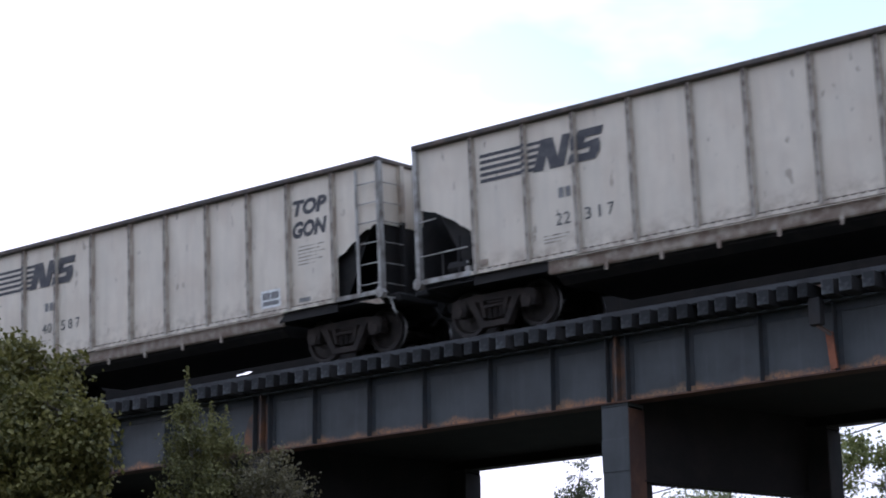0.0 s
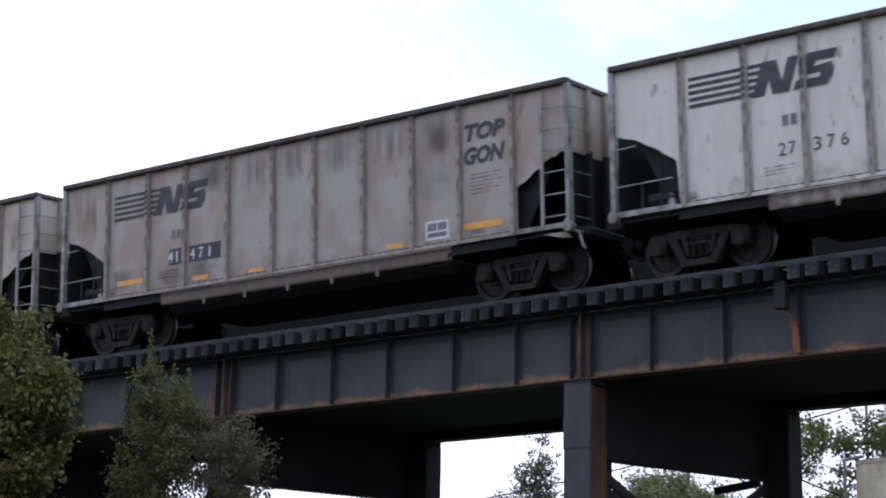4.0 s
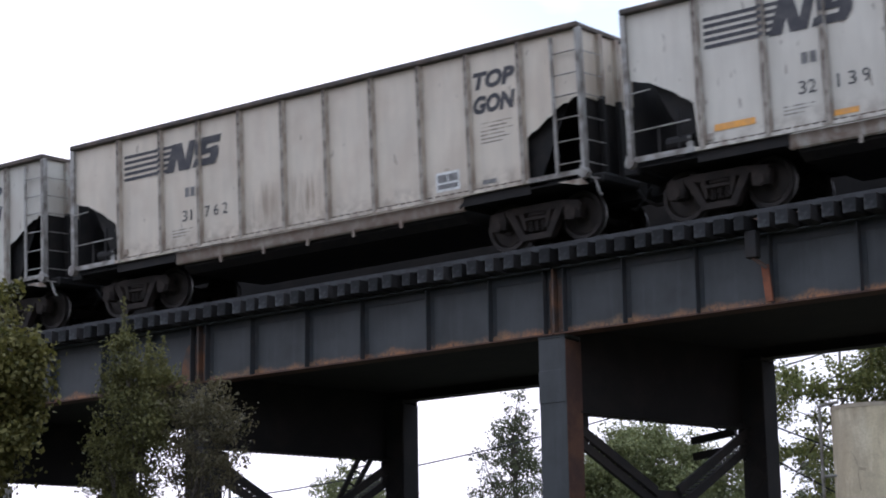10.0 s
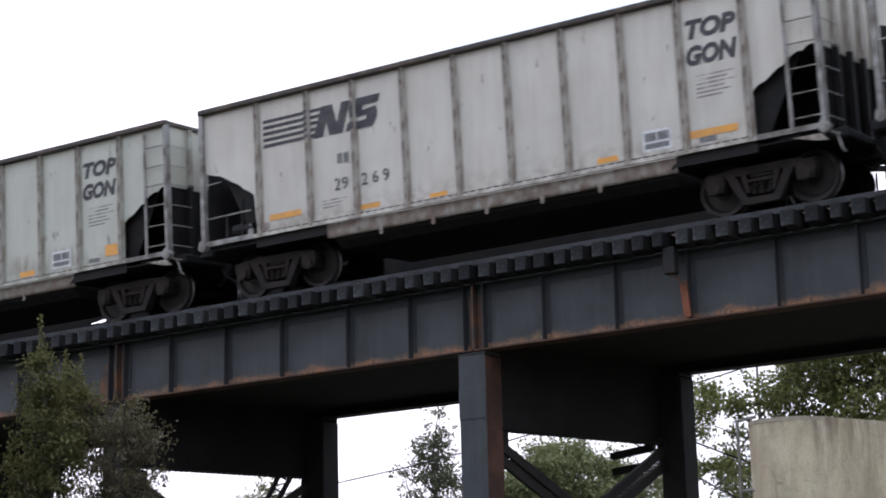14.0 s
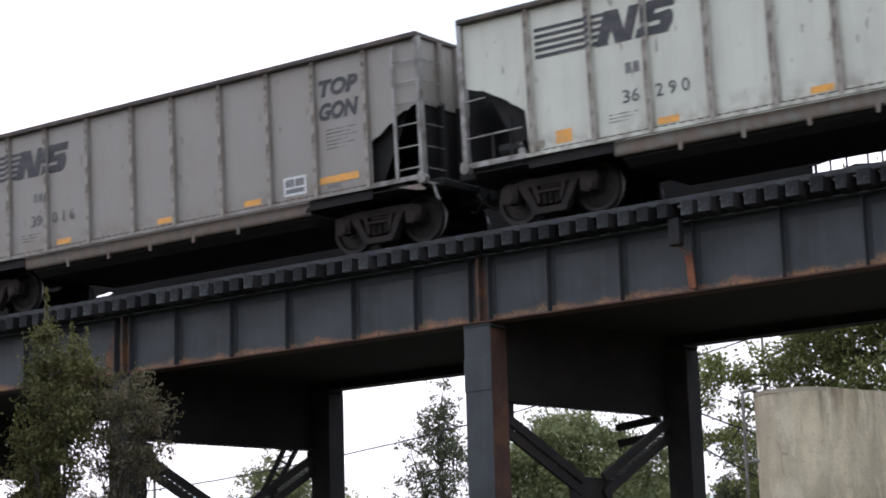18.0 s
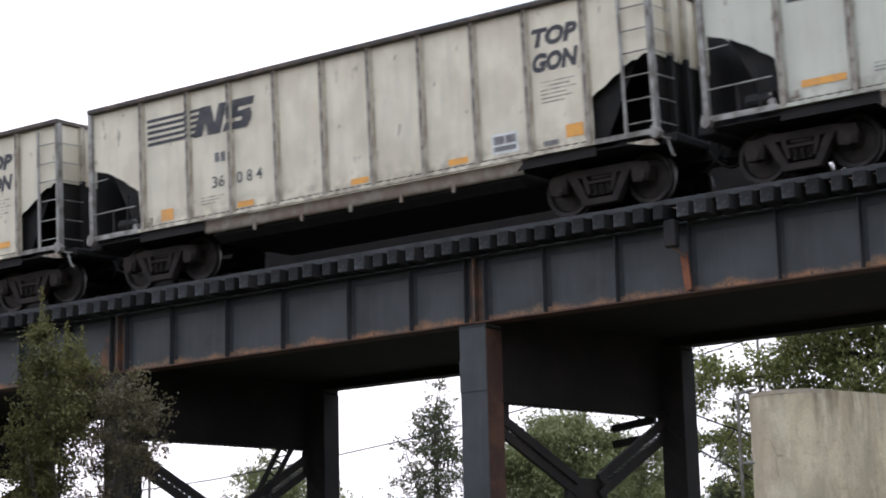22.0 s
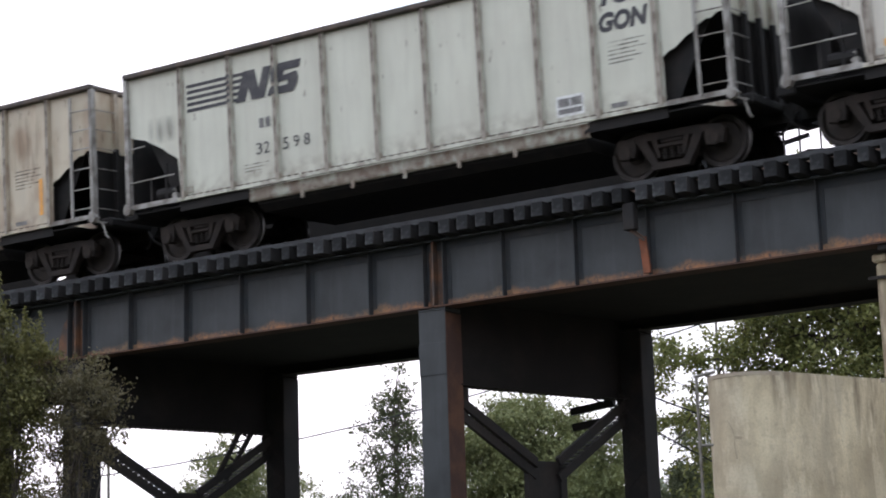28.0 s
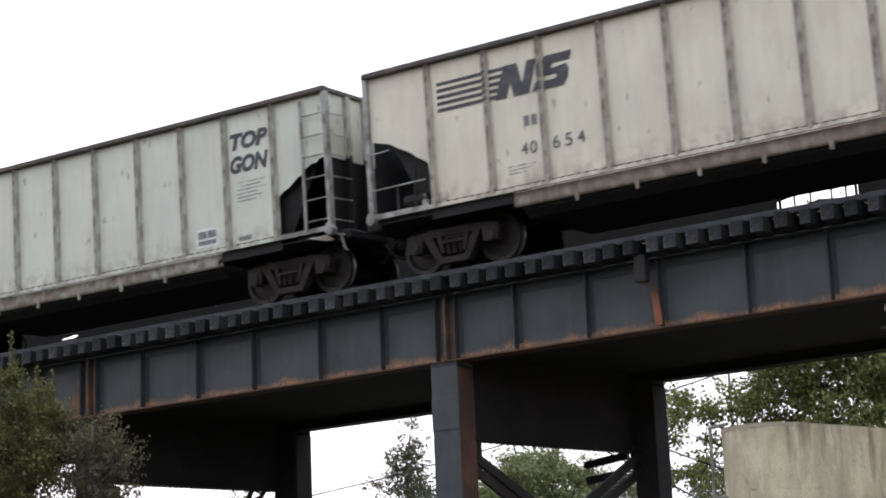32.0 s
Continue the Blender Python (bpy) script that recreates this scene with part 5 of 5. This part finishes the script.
# feathered stains: along the car from, to, up from, to, and what has run
STAINS = {2: ((0.10, 1.38, 2.50, 3.75, RUSTBLEED), (2.80, 12.10, 1.12, 1.75, SOOTBLEED), (5.2, 6.3, 2.1, 3.3, RUSTRUN), (12.6, 13.4, 1.9, 3.3, SOOTBLEED)),
          4: ((0.12, 1.36, 2.55, 3.78, RUSTRUN), (3.95, 5.02, 3.05, 3.78, SOOTBLEED), (1.50, 5.00, 1.12, 1.75, SOOTBLEED), (5.2, 11.1, 2.9, 3.78, SOOTRUN), (10.2, 11.2, 1.9, 3.7, SOOTBLEED)),
          5: ((0.12, 1.36, 1.95, 3.75, RUSTBLEED), (12.62, 13.4, 2.0, 3.75, RUSTBLEED), (1.5, 2.6, 2.9, 3.75, RUSTRUN)),
          7: ((1.5, 12.0, 1.12, 1.6, SOOTBLEED),),
          9: ((5.2, 7.3, 1.2, 2.2, RUSTRUN),),
          10: ((5.75, 6.3, 1.3, 3.5, SOOTRUN),),
          14: ((5.2, 7.5, 1.15, 2.7, RUSTBLEED), (7.65, 8.8, 1.15, 3.0, RUSTBLEED), (8.95, 11.2, 1.15, 3.2, RUSTRUN), (0.9, 1.4, 1.9, 2.9, RUSTBLEED)),
          22: ((5.75, 6.22, 1.6, 3.70, SOOTRUN), (5.15, 5.7, 2.2, 3.7, SOOTRUN)),
          25: ((0.12, 1.36, 2.5, 3.75, RUSTBLEED), (1.5, 3.8, 1.15, 2.2, RUSTBLEED), (5.2, 6.3, 1.15, 1.8, RUSTBLEED), (11.4, 12.4, 2.0, 3.7, RUSTRUN)),
          24: ((0.5, 1.4, 2.3, 2.9, SOOTRUN),), 26: ((1.6, 2.7, 1.15, 1.7, RUSTRUN),), 13: ((8.0, 11.0, 1.15, 1.7, RUSTRUN),)}


def digit(c, ink):
    if (c, ink.name) not in DIGITS:
        if c == "1":
            d = Solid().add([(0.055, 0, 0), (0.098, 0, 0), (0.098, 0, 0.235), (0.055, 0, 0.235)], [(0, 1, 2, 3)])
        else:
            d = lettered(c, 0.145, 0.235, 0.0, 0.004)
        DIGITS[c, ink.name] = d.mesh("digit", ink)
    return DIGITS[c, ink.name]


SHORT_LEADS = ("27", "28", "29", "31", "32", "34", "35", "36", "")
firsts, train, BEHIND = {}, [], []
for k, (lead, tail, paint, rust, strips, blots) in enumerate(CARS):
    build = "short" if lead in SHORT_LEADS else "long"
    if build in firsts:
        car = copy_thing(firsts[build], pose(0, 0, 0))
    else:
        car = firsts[build] = base_car(build)
    BEHIND.append(BEHIND[-1] + BUILDS[build][2] if k else 0.0)
    train.append(car)
for k, (car, (lead, tail, paint, rust, strips, blots)) in enumerate(zip(train, CARS)):
    rnd = random.Random(100 + k)
    tagged(car, LABELS[paint], "freight car", "coal train")
    shade = rnd.uniform(0.95, 1.05)
    tone = [min(0.8, c * shade) for c in paint]
    for ob in car.children:
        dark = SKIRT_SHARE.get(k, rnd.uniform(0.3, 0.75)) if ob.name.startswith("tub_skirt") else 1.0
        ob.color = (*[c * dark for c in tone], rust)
    if k in NO_WORD:
        for ob in [c for c in car.children if c.name.startswith("lettering")]:
            bpy.data.objects.remove(ob)
    elif k in FADED_WORD:
        for ob in [c for c in car.children if c.name.startswith("lettering")]:
            ob.material_slots[0].link = "OBJECT"
            ob.material_slots[0].material = GHOST
    for text, u, w in ((lead, 3.33, 0.185), (tail, 3.99, 0.255)):
        if text:
            ink = DIGIT if blots != 2 else PALE
            for i, c in enumerate(text):
                part("digit", digit(c, ink), ink, car, at=pose(u + i * w, -HALF - 0.0185, 1.68))
    RIBS, END, _ = BUILDS["short" if lead in SHORT_LEADS else "long"]
    for u, w, z, h in strips:
        u *= RIBS[8] / 11.05
        s = Solid().add([(u, -HALF - 0.015, z), (u + w, -HALF - 0.015, z), (u + w, -HALF - 0.015, z + h), (u, -HALF - 0.015, z + h)], [(0, 1, 2, 3)])
        part("reflective_strip", s, ORANGE, car, "amber reflective strip")
    for u0, u1, z0, z1, material in STAINS.get(k, ()):
        edges = [u0] + [e for r in RIBS for e in (r - 0.11, r + 0.085) if u0 < e < u1] + [u1]
        for a, b in zip(edges, edges[1:]):
            if all(abs((a + b) / 2 - r) > 0.12 for r in RIBS) and b - a > 0.1:
                part("stain", Solid().add([(a, -HALF - 0.0118, z0), (b, -HALF - 0.0118, z0), (b, -HALF - 0.0118, z1), (a, -HALF - 0.0118, z1)], [(0, 1, 2, 3)]), material, car, "feathered weather stain")
    if blots == 2:
        for a, b in ((3.36, 3.76), (3.96, 4.90)):
            s = Solid().add([(a, -HALF - 0.0145, 1.62), (b, -HALF - 0.0145, 1.62), (b, -HALF - 0.0145, 1.98), (a, -HALF - 0.0145, 1.98)], [(0, 1, 2, 3)])
            part("number_patch", s, LETTER, car, "black number patch")
    if blots == 1:
        for step, ring in enumerate(BLOTS):
            s = Solid()
            for _ in range(2):
                ring = [q for a, b in zip(ring, ring[1:] + ring[:1]) for q in ((a[0] * 0.75 + b[0] * 0.25, a[1] * 0.75 + b[1] * 0.25), (a[0] * 0.25 + b[0] * 0.75, a[1] * 0.25 + b[1] * 0.75))]
            last, zs = 0.06, []
            for r in RIBS:
                zs += [(last, r - 0.045, -HALF - 0.0125), (r - 0.045, r + 0.045, -HALF - 0.1035)]
                last = r + 0.045
            for a, b, y in zs:
                c = clipped(ring, a, b)
                if len(c) > 2:
                    s.add([(p[0], y - 0.0006 * step, p[1]) for p in c], [tuple(range(len(c)))])
            part("paint_blot", s, MAROON, car, "dark oxide-brown paint blots")

# ------------------------------------------------------------------ trees


def tree(name, label, base, height, crown, leaf, leaves, size, seed, limbs=9, trunk=0.14, shoots=(), sprays=30, clump=70):
    """crown: (x, y, z, rx, ry, rz, share) ellipsoids, from the base."""
    rnd = random.Random(seed)
    t = thing(name, label, "tree", at=pose(*base))
    s = Solid()
    r = trunk
    path = [Vector((0, 0, -0.1))]
    for k in range(6):
        q = Vector((rnd.uniform(-0.12, 0.12) * k * 0.4, rnd.uniform(-0.12, 0.12) * k * 0.4, height * 0.85 * (k + 1) / 6))
        s.rod(path[-1], q, r, 7, r * 0.82)
        r *= 0.82
        path.append(q)
    part("trunk", s, BARK, t)
    for k in range(limbs):
        s = Solid()
        c = crown[k % len(crown)]
        a = path[rnd.randrange(2, 7)]
        b = Vector((c[0] + rnd.uniform(-0.8, 0.8) * c[3], c[1] + rnd.uniform(-0.8, 0.8) * c[4], c[2] + rnd.uniform(-0.5, 0.8) * c[5]))
        m = a.lerp(b, 0.5) + Vector((0, 0, 0.15 * (b - a).length))
        s.rod(a, m, trunk * 0.35, 5, trunk * 0.22)
        s.rod(m, b, trunk * 0.22, 5, trunk * 0.06)
        for j in range(3):
            e = m.lerp(b, rnd.uniform(0.2, 1)) + Vector([rnd.uniform(-0.5, 0.5) * c[3] * 0.7 for _ in range(3)])
            s.rod(m.lerp(b, 0.4), e, trunk * 0.12, 4, trunk * 0.03)
        part("limb", s, BARK, t)
    total = sum(c[6] for c in crown)
    v, f = [], []

    def leaf_at(o):
        n = Vector((rnd.gauss(0, 1), rnd.gauss(0, 1), rnd.gauss(0, 1) + 0.6)).normalized()
        a = n.orthogonal().normalized()
        w = rnd.uniform(0, 6.28)
        b = n.cross(a)
        a, b = a * math.cos(w) + b * math.sin(w), b * math.cos(w) - a * math.sin(w)
        L = size * rnd.uniform(0.55, 1.3)
        k = len(v)
        v.extend([o - a * L * 0.5, o + b * L * 0.32 + n * L * 0.08, o + a * L * 0.5, o - b * L * 0.32 + n * L * 0.08])
        f.extend([(k, k + 1, k + 2), (k, k + 2, k + 3)])

    for c in crown:
        count = int(leaves * c[6] / total)
        # branch tips, each with a few uneven tufts of leaves
        tips = max(5, int(count / clump / 7))
        mean = min(c[3], c[5])
        for _ in range(tips):
            d = Vector((rnd.gauss(0, 1), rnd.gauss(0, 1), rnd.gauss(0, 1))).normalized() * (0.25 + 0.85 * rnd.random() ** 0.6)
            o = Vector((c[0] + d.x * c[3], c[1] + d.y * c[4], c[2] + d.z * c[5]))
            wide = rnd.uniform(0.10, 0.26) * mean
            tufts = rnd.randint(4, 10)
            for _ in range(tufts):
                p = o + Vector((rnd.gauss(0, 1), rnd.gauss(0, 1), rnd.gauss(0, 0.7))) * wide
                spread = rnd.uniform(0.6, 1.6) * size + 0.035 * mean
                for _ in range(int(count / tips / 7 * rnd.uniform(0.5, 1.5))):
                    leaf_at(p + Vector((rnd.gauss(0, 1), rnd.gauss(0, 1), rnd.gauss(0, 0.75))) * spread)
        # sprays that break the outline
        for _ in range(int(sprays * c[6] / total) + 2):
            d = Vector((rnd.gauss(0, 1), rnd.gauss(0, 0.6), rnd.gauss(0.25, 0.8))).normalized()
            o = Vector((c[0] + d.x * c[3] * 0.9, c[1] + d.y * c[4] * 0.9, c[2] + d.z * c[5] * 0.9))
            way = (d + Vector((0, 0, 0.35)) + Vector([rnd.gauss(0, 0.3) for _ in range(3)])).normalized()
            reach = rnd.uniform(0.12, 0.38) * (c[3] + c[5]) / 2 + size * 2
            for j in range(int(reach / size * 4)):
                k = rnd.random()
                leaf_at(o + way * reach * k + Vector([rnd.gauss(0, 1) for _ in range(3)]) * size * 0.8 * (1.2 - k))
    for x, y, z0, z1, wide in shoots:
        for _ in range(int((z1 - z0) * 170)):
            z = rnd.uniform(z0, z1)
            k = 1.3 - (z - z0) / (z1 - z0)
            leaf_at(Vector((x + rnd.gauss(0, wide) * k, y + rnd.gauss(0, wide) * k, z)))
    me = bpy.data.meshes.new("crown")
    me.from_pydata([tuple(p) for p in v], [], f)
    me.materials.append(leaf)
    part("crown", me, leaf, t)
    return t


tree("broadleaf_tree", "olive-green broadleaf tree turning yellow in front of the viaduct", (-28.72, 22.0, 0), 9.0,
     ((0.1, 0, 7.0, 2.2, 2.0, 1.75, 5), (1.75, 0, 6.5, 0.95, 1.1, 0.9, 1.8), (2.6, 0, 6.75, 0.62, 0.7, 0.62, 0.8), (2.4, 0, 5.8, 0.62, 0.7, 0.6, 0.75), (-0.8, 0, 8.5, 1.3, 1.2, 1.1, 1.6),
      (1.5, 0, 5.9, 1.2, 1.2, 0.9, 1.4), (0.4, 0, 4.9, 1.5, 1.4, 0.8, 1.2)), LEAF_A, 62000, 0.125, 1, 26, 0.16, (), 90, 60)
tree("young_tree", "slender olive-green young tree with upright shoots", (-24.7, 24.0, 0), 7.2,
     ((-0.35, 0, 6.9, 0.35, 0.35, 0.7, 1.3), (0.15, 0, 6.7, 0.4, 0.4, 0.6, 0.9), (0.5, 0, 6.5, 0.35, 0.35, 0.6, 0.6), (-0.4, 0, 6.0, 0.75, 0.6, 0.6, 1.5), (0.3, 0, 5.8, 0.7, 0.6, 0.55, 1.1),
      (-0.62, 0, 5.4, 0.5, 0.6, 0.6, 0.9), (-0.2, 0, 5.1, 0.75, 0.7, 0.6, 1.2), (-0.62, 0, 4.5, 0.55, 0.6, 0.6, 0.8), (-0.2, 0, 4.3, 0.55, 0.6, 0.6, 0.8), (0.6, 0, 4.9, 0.4, 0.4, 0.45, 0.2),
      (-0.95, 0, 3.8, 0.6, 0.6, 0.6, 0.6), (-0.4, 0, 3.5, 0.75, 0.7, 0.7, 0.8), (0.5, 0, 3.7, 0.4, 0.4, 0.6, 0.25)), LEAF_E, 25000, 0.066, 2, 16, 0.065,
     ((-0.44, 0, 6.9, 8.3, 0.05), (-0.30, 0, 6.9, 7.8, 0.04), (0.22, 0, 6.8, 7.6, 0.05), (0.58, 0, 6.5, 7.5, 0.05), (-0.1, 0, 6.8, 7.6, 0.07)), 110, 24)
tree("young_tree", "thin brownish young tree with sparse leaves", (-23.5, 24.3, 0), 6.4,
     ((-0.3, 0, 6.15, 0.75, 0.6, 0.5, 1.2), (0.2, 0, 5.7, 0.8, 0.6, 0.5, 1.2), (0.5, 0, 5.2, 0.42, 0.5, 0.4, 0.5), (-0.2, 0, 5.0, 0.6, 0.5, 0.5, 0.8), (-0.3, 0, 4.1, 0.45, 0.4, 0.7, 0.6)), LEAF_C, 9000, 0.06, 3, 24, 0.055, (), 120, 18)
tree("poplar_tree", "tall narrow grey-green tree behind the viaduct", (-41.5, 60.0, 0), 12.1,
     ((0.15, 0, 11.1, 0.42, 0.4, 1.0, 0.6), (-0.15, 0, 10.2, 0.66, 0.6, 0.8, 0.9), (0.45, 0, 9.5, 0.70, 0.7, 0.8, 1.0), (-0.5, 0, 9.1, 0.85, 0.8, 0.7, 0.9), (-1.3, 0, 9.5, 0.4, 0.4, 0.5, 0.16), (0.5, 0, 8.3, 0.95, 0.9, 0.9, 1.3),
      (-0.6, 0, 8.0, 0.9, 0.8, 0.6, 0.8), (-1.9, 0, 7.7, 0.55, 0.6, 0.5, 0.20), (-0.9, 0, 7.1, 1.4, 1.2, 0.7, 1.4), (-2.2, 0, 6.6, 0.8, 0.6, 0.5, 0.34), (0.6, 0, 6.8, 1.2, 1.1, 0.9, 1.6),
      (-2.6, 0, 5.9, 0.8, 0.7, 0.6, 0.4), (-0.5, 0, 5.4, 2.2, 2, 1.2, 2.4)), LEAF_D, 15000, 0.115, 4, 46, 0.10, (), 170, 8)
tree("broadleaf_tree", "rounded green tree behind the viaduct", (-35.4, 60.0, 0), 9.2,
     ((0.0, 0, 7.8, 2.2, 2.2, 1.9, 4), (-1.2, 0, 9.0, 1.3, 1.2, 1.3, 1.6), (1.0, 0, 8.6, 1.2, 1.2, 1.3, 1.4), (-2.5, 0, 7.8, 1.5, 1.4, 1.6, 1.8), (3.2, 0, 7.2, 1.3, 1.3, 1.4, 1.4), (1.6, 0, 7.0, 1.9, 2.0, 1.6, 3), (-1.9, 0, 6.9, 1.8, 1.8, 1.8, 2.4), (0, 0, 5.4, 3.3, 2.4, 1.8, 4)), LEAF_F, 95000, 0.125, 5, 14, 0.2, (), 90, 45)
tree("broadleaf_tree", "green tree beside the rounded tree", (-31.6, 66.0, 0), 9.2,
     ((0.0, 0, 7.6, 1.6, 1.6, 2.0, 3), (1.2, 0, 6.4, 1.8, 1.8, 1.8, 3), (-0.6, 0, 5.6, 2.0, 2.0, 1.6, 2)), LEAF_D, 36000, 0.13, 15, 10, 0.16, (), 50)
tree("broadleaf_tree", "dark green tree half hidden by the bridge column", (-39.6, 68.0, 0), 8.6,
     ((0.0, 0, 7.2, 1.6, 1.6, 1.7, 3), (0.9, 0, 5.8, 1.9, 1.8, 1.6, 3), (-0.9, 0, 5.4, 1.8, 1.6, 1.5, 2)), LEAF_D, 30000, 0.13, 25, 10, 0.15, (), 50)
tree("broadleaf_tree", "large leafy green tree behind the concrete pier", (-17.0, 45.0, 0), 12.6,
     ((0.0, 0, 10.4, 2.8, 2.4, 2.4, 4), (-2.5, 0, 8.7, 1.5, 1.4, 1.4, 1.3), (-4.7, 0, 8.4, 1.1, 1.0, 0.8, 0.40), (-5.0, 0, 6.9, 0.9, 0.9, 1.3, 0.36), (-3.8, 0, 5.6, 1.5, 1.4, 1.4, 0.55), (2.5, 0, 9.0, 3.0, 2.5, 2.8, 3.5), (0.3, 0, 7.0, 2.8, 2.3, 2.0, 3), (-1.4, 0, 4.6, 2.8, 2, 1.8, 2)), LEAF_H, 85000, 0.125, 6, 34, 0.22, (), 130, 40)
tree("broadleaf_tree", "pale green tree behind the far bent", (-49.6, 60.0, 0), 9.0,
     ((-0.6, 0, 8.4, 1.2, 1.1, 1.5, 1.6), (1.2, 0, 7.9, 1.3, 1.2, 1.2, 1.3), (-0.6, 0, 6.9, 2.4, 1.8, 1.3, 2.6), (2.8, 0, 6.6, 1.7, 1.5, 1.6, 2), (0.5, 0, 4.9, 3.4, 2.4, 1.8, 3)), LEAF_F, 45000, 0.12, 7, 18, 0.16, (), 100, 32)


def belt(name, label, x0, x1, y, top, count, size, material, seed):
    """A belt of distant trees in many small leafy pieces."""
    rnd = random.Random(seed)
    v, f = [], []
    for i in range(count):
        x = rnd.uniform(x0, x1)
        crest = top * (0.86 + 0.22 * noise.noise(Vector((x * 0.10, seed, 4))) + 0.12 * noise.noise(Vector((x * 0.45, 2, seed))))
        o = Vector((x, y + rnd.uniform(-3, 3), max(0.1, crest * rnd.random() ** 0.6)))
        a = Vector((rnd.gauss(0, 1), rnd.gauss(0, 1), rnd.gauss(0, 1))).normalized() * size
        b = Vector((rnd.gauss(0, 1), rnd.gauss(0, 1), rnd.gauss(0, 1))).normalized() * size * 0.7
        k = len(v)
        v += [tuple(o - a), tuple(o + b), tuple(o + a), tuple(o - b)]
        f.append((k, k + 1, k + 2, k + 3))
    me = bpy.data.meshes.new(name)
    me.from_pydata(v, [], f)
    me.materials.append(material)
    tagged(new(name, me), label, "woods", kind="stuff")


belt("far_woods", "distant belt of dull green trees and scrub", -120, 15, 88, 9.6, 26000, 0.30, LEAF_G, 21)
# out of view behind the camera: added to cut the low sky light
belt("roadside_woods", "unseen tree belt behind the camera, added to block low sky light", -110, 80, -22, 15.0, 16000, 1.2, LEAF_D, 33)

# ------------------------------------------------------------------ poles and wires
for x, y, h, r in ((-58.9, 50.0, 9.2, 0.11), (-46.85, 50.0, 8.4, 0.05), (-23.3, 50.0, 10.3, 0.04)):
    pl = thing("utility_pole", "weathered utility pole behind the viaduct", "utility pole", at=pose(x, y, 0))
    part("pole", Solid().rod((0, 0, -0.1), (0, 0, h), r * 1.2, 10, r), BARK if r > 0.1 else GALV, pl)
    if r > 0.1:
        part("transformer", Solid().rod((0.28, 0, h - 1.0), (0.28, 0, h - 0.35), 0.17, 10), GALV, pl)


def wire(p, q, sag):
    s = Solid()
    p, q = Vector(p), Vector(q)
    pts = [p.lerp(q, i / 12) - Vector((0, 0, sag * 4 * (i / 12) * (1 - i / 12))) for i in range(13)]
    for k, p in enumerate(pts):
        s.v += [(p.x, p.y + 0.026 * math.cos(2.1 * i), p.z + 0.026 * math.sin(2.1 * i)) for i in range(3)]
        if k:
            s.f += [(k * 3 - 3 + i, k * 3 - 3 + (i + 1) % 3, k * 3 + (i + 1) % 3, k * 3 + i) for i in range(3)]
    w = new("overhead_wire", s.mesh("overhead_wire", CABLE))
    tagged(w, "thin black overhead cable strung behind the viaduct", "cable", "overhead cables")


wire((-60.0, 50.0, 7.74), (-12.0, 50.0, 13.07), 2.0)
wire((-23.2, 40.0, 8.24), (-4.1, 40.0, -0.06), 0.04)
wire((-22.4, 40.0, 7.36), (-9.25, 40.0, -0.06), 0.04)

# ------------------------------------------------------------------ motion of the train
PASS = [(0, -23.59), (1, -11.17), (2, 1.13), (3, 13.52), (4, 25.80), (5, 38.16), (6, 50.56), (7, 62.93), (8, 75.25),
        (9, 87.67), (10, 100.16), (11, 112.65), (12, 125.16), (13, 137.68), (14, 150.19), (15, 162.67), (16, 175.25), (17, 187.74),
        (18, 200.25), (19, 212.78), (19.5, 219.00), (20, 224.94), (21, 237.23), (22, 249.67), (23, 262.20), (24, 274.74), (25, 287.29), (26, 299.83),
        (27, 312.39), (28, 324.94), (29, 337.51), (30, 350.00), (31, 362.44), (32, 374.89)]
AHEAD = 0.14
LEAN = 2.8


def motions():
    for k, car in enumerate(train):
        walk(car, [(t, pose(s + AHEAD - BEHIND[k], TRACK_Y, RAIL_TOP + 0.752 * math.sin(radians(LEAN)), LEAN)) for t, s in PASS])
    sets = [w for car in train for tr in car.children if tr.name.startswith("truck") for w in tr.children if w.name.startswith("wheelset")]
    times = [i / FPS for i in range(0, 32 * FPS + 1)]
    along = np.interp(times, [t for t, _ in PASS], [s for _, s in PASS])
    roll = [(t, pose(0, 0, 0, 0, math.degrees((s - along[0]) / 0.457) % 360.0, 0)) for t, s in zip(times, along)]
    walk(sets[0], roll)
    keys = sets[0].animation_data
    for w in sets[1:]:
        w.rotation_mode = "QUATERNION"
        own = w.animation_data_create()
        own.action = keys.action
        own.action_slot = keys.action_slot


motions()
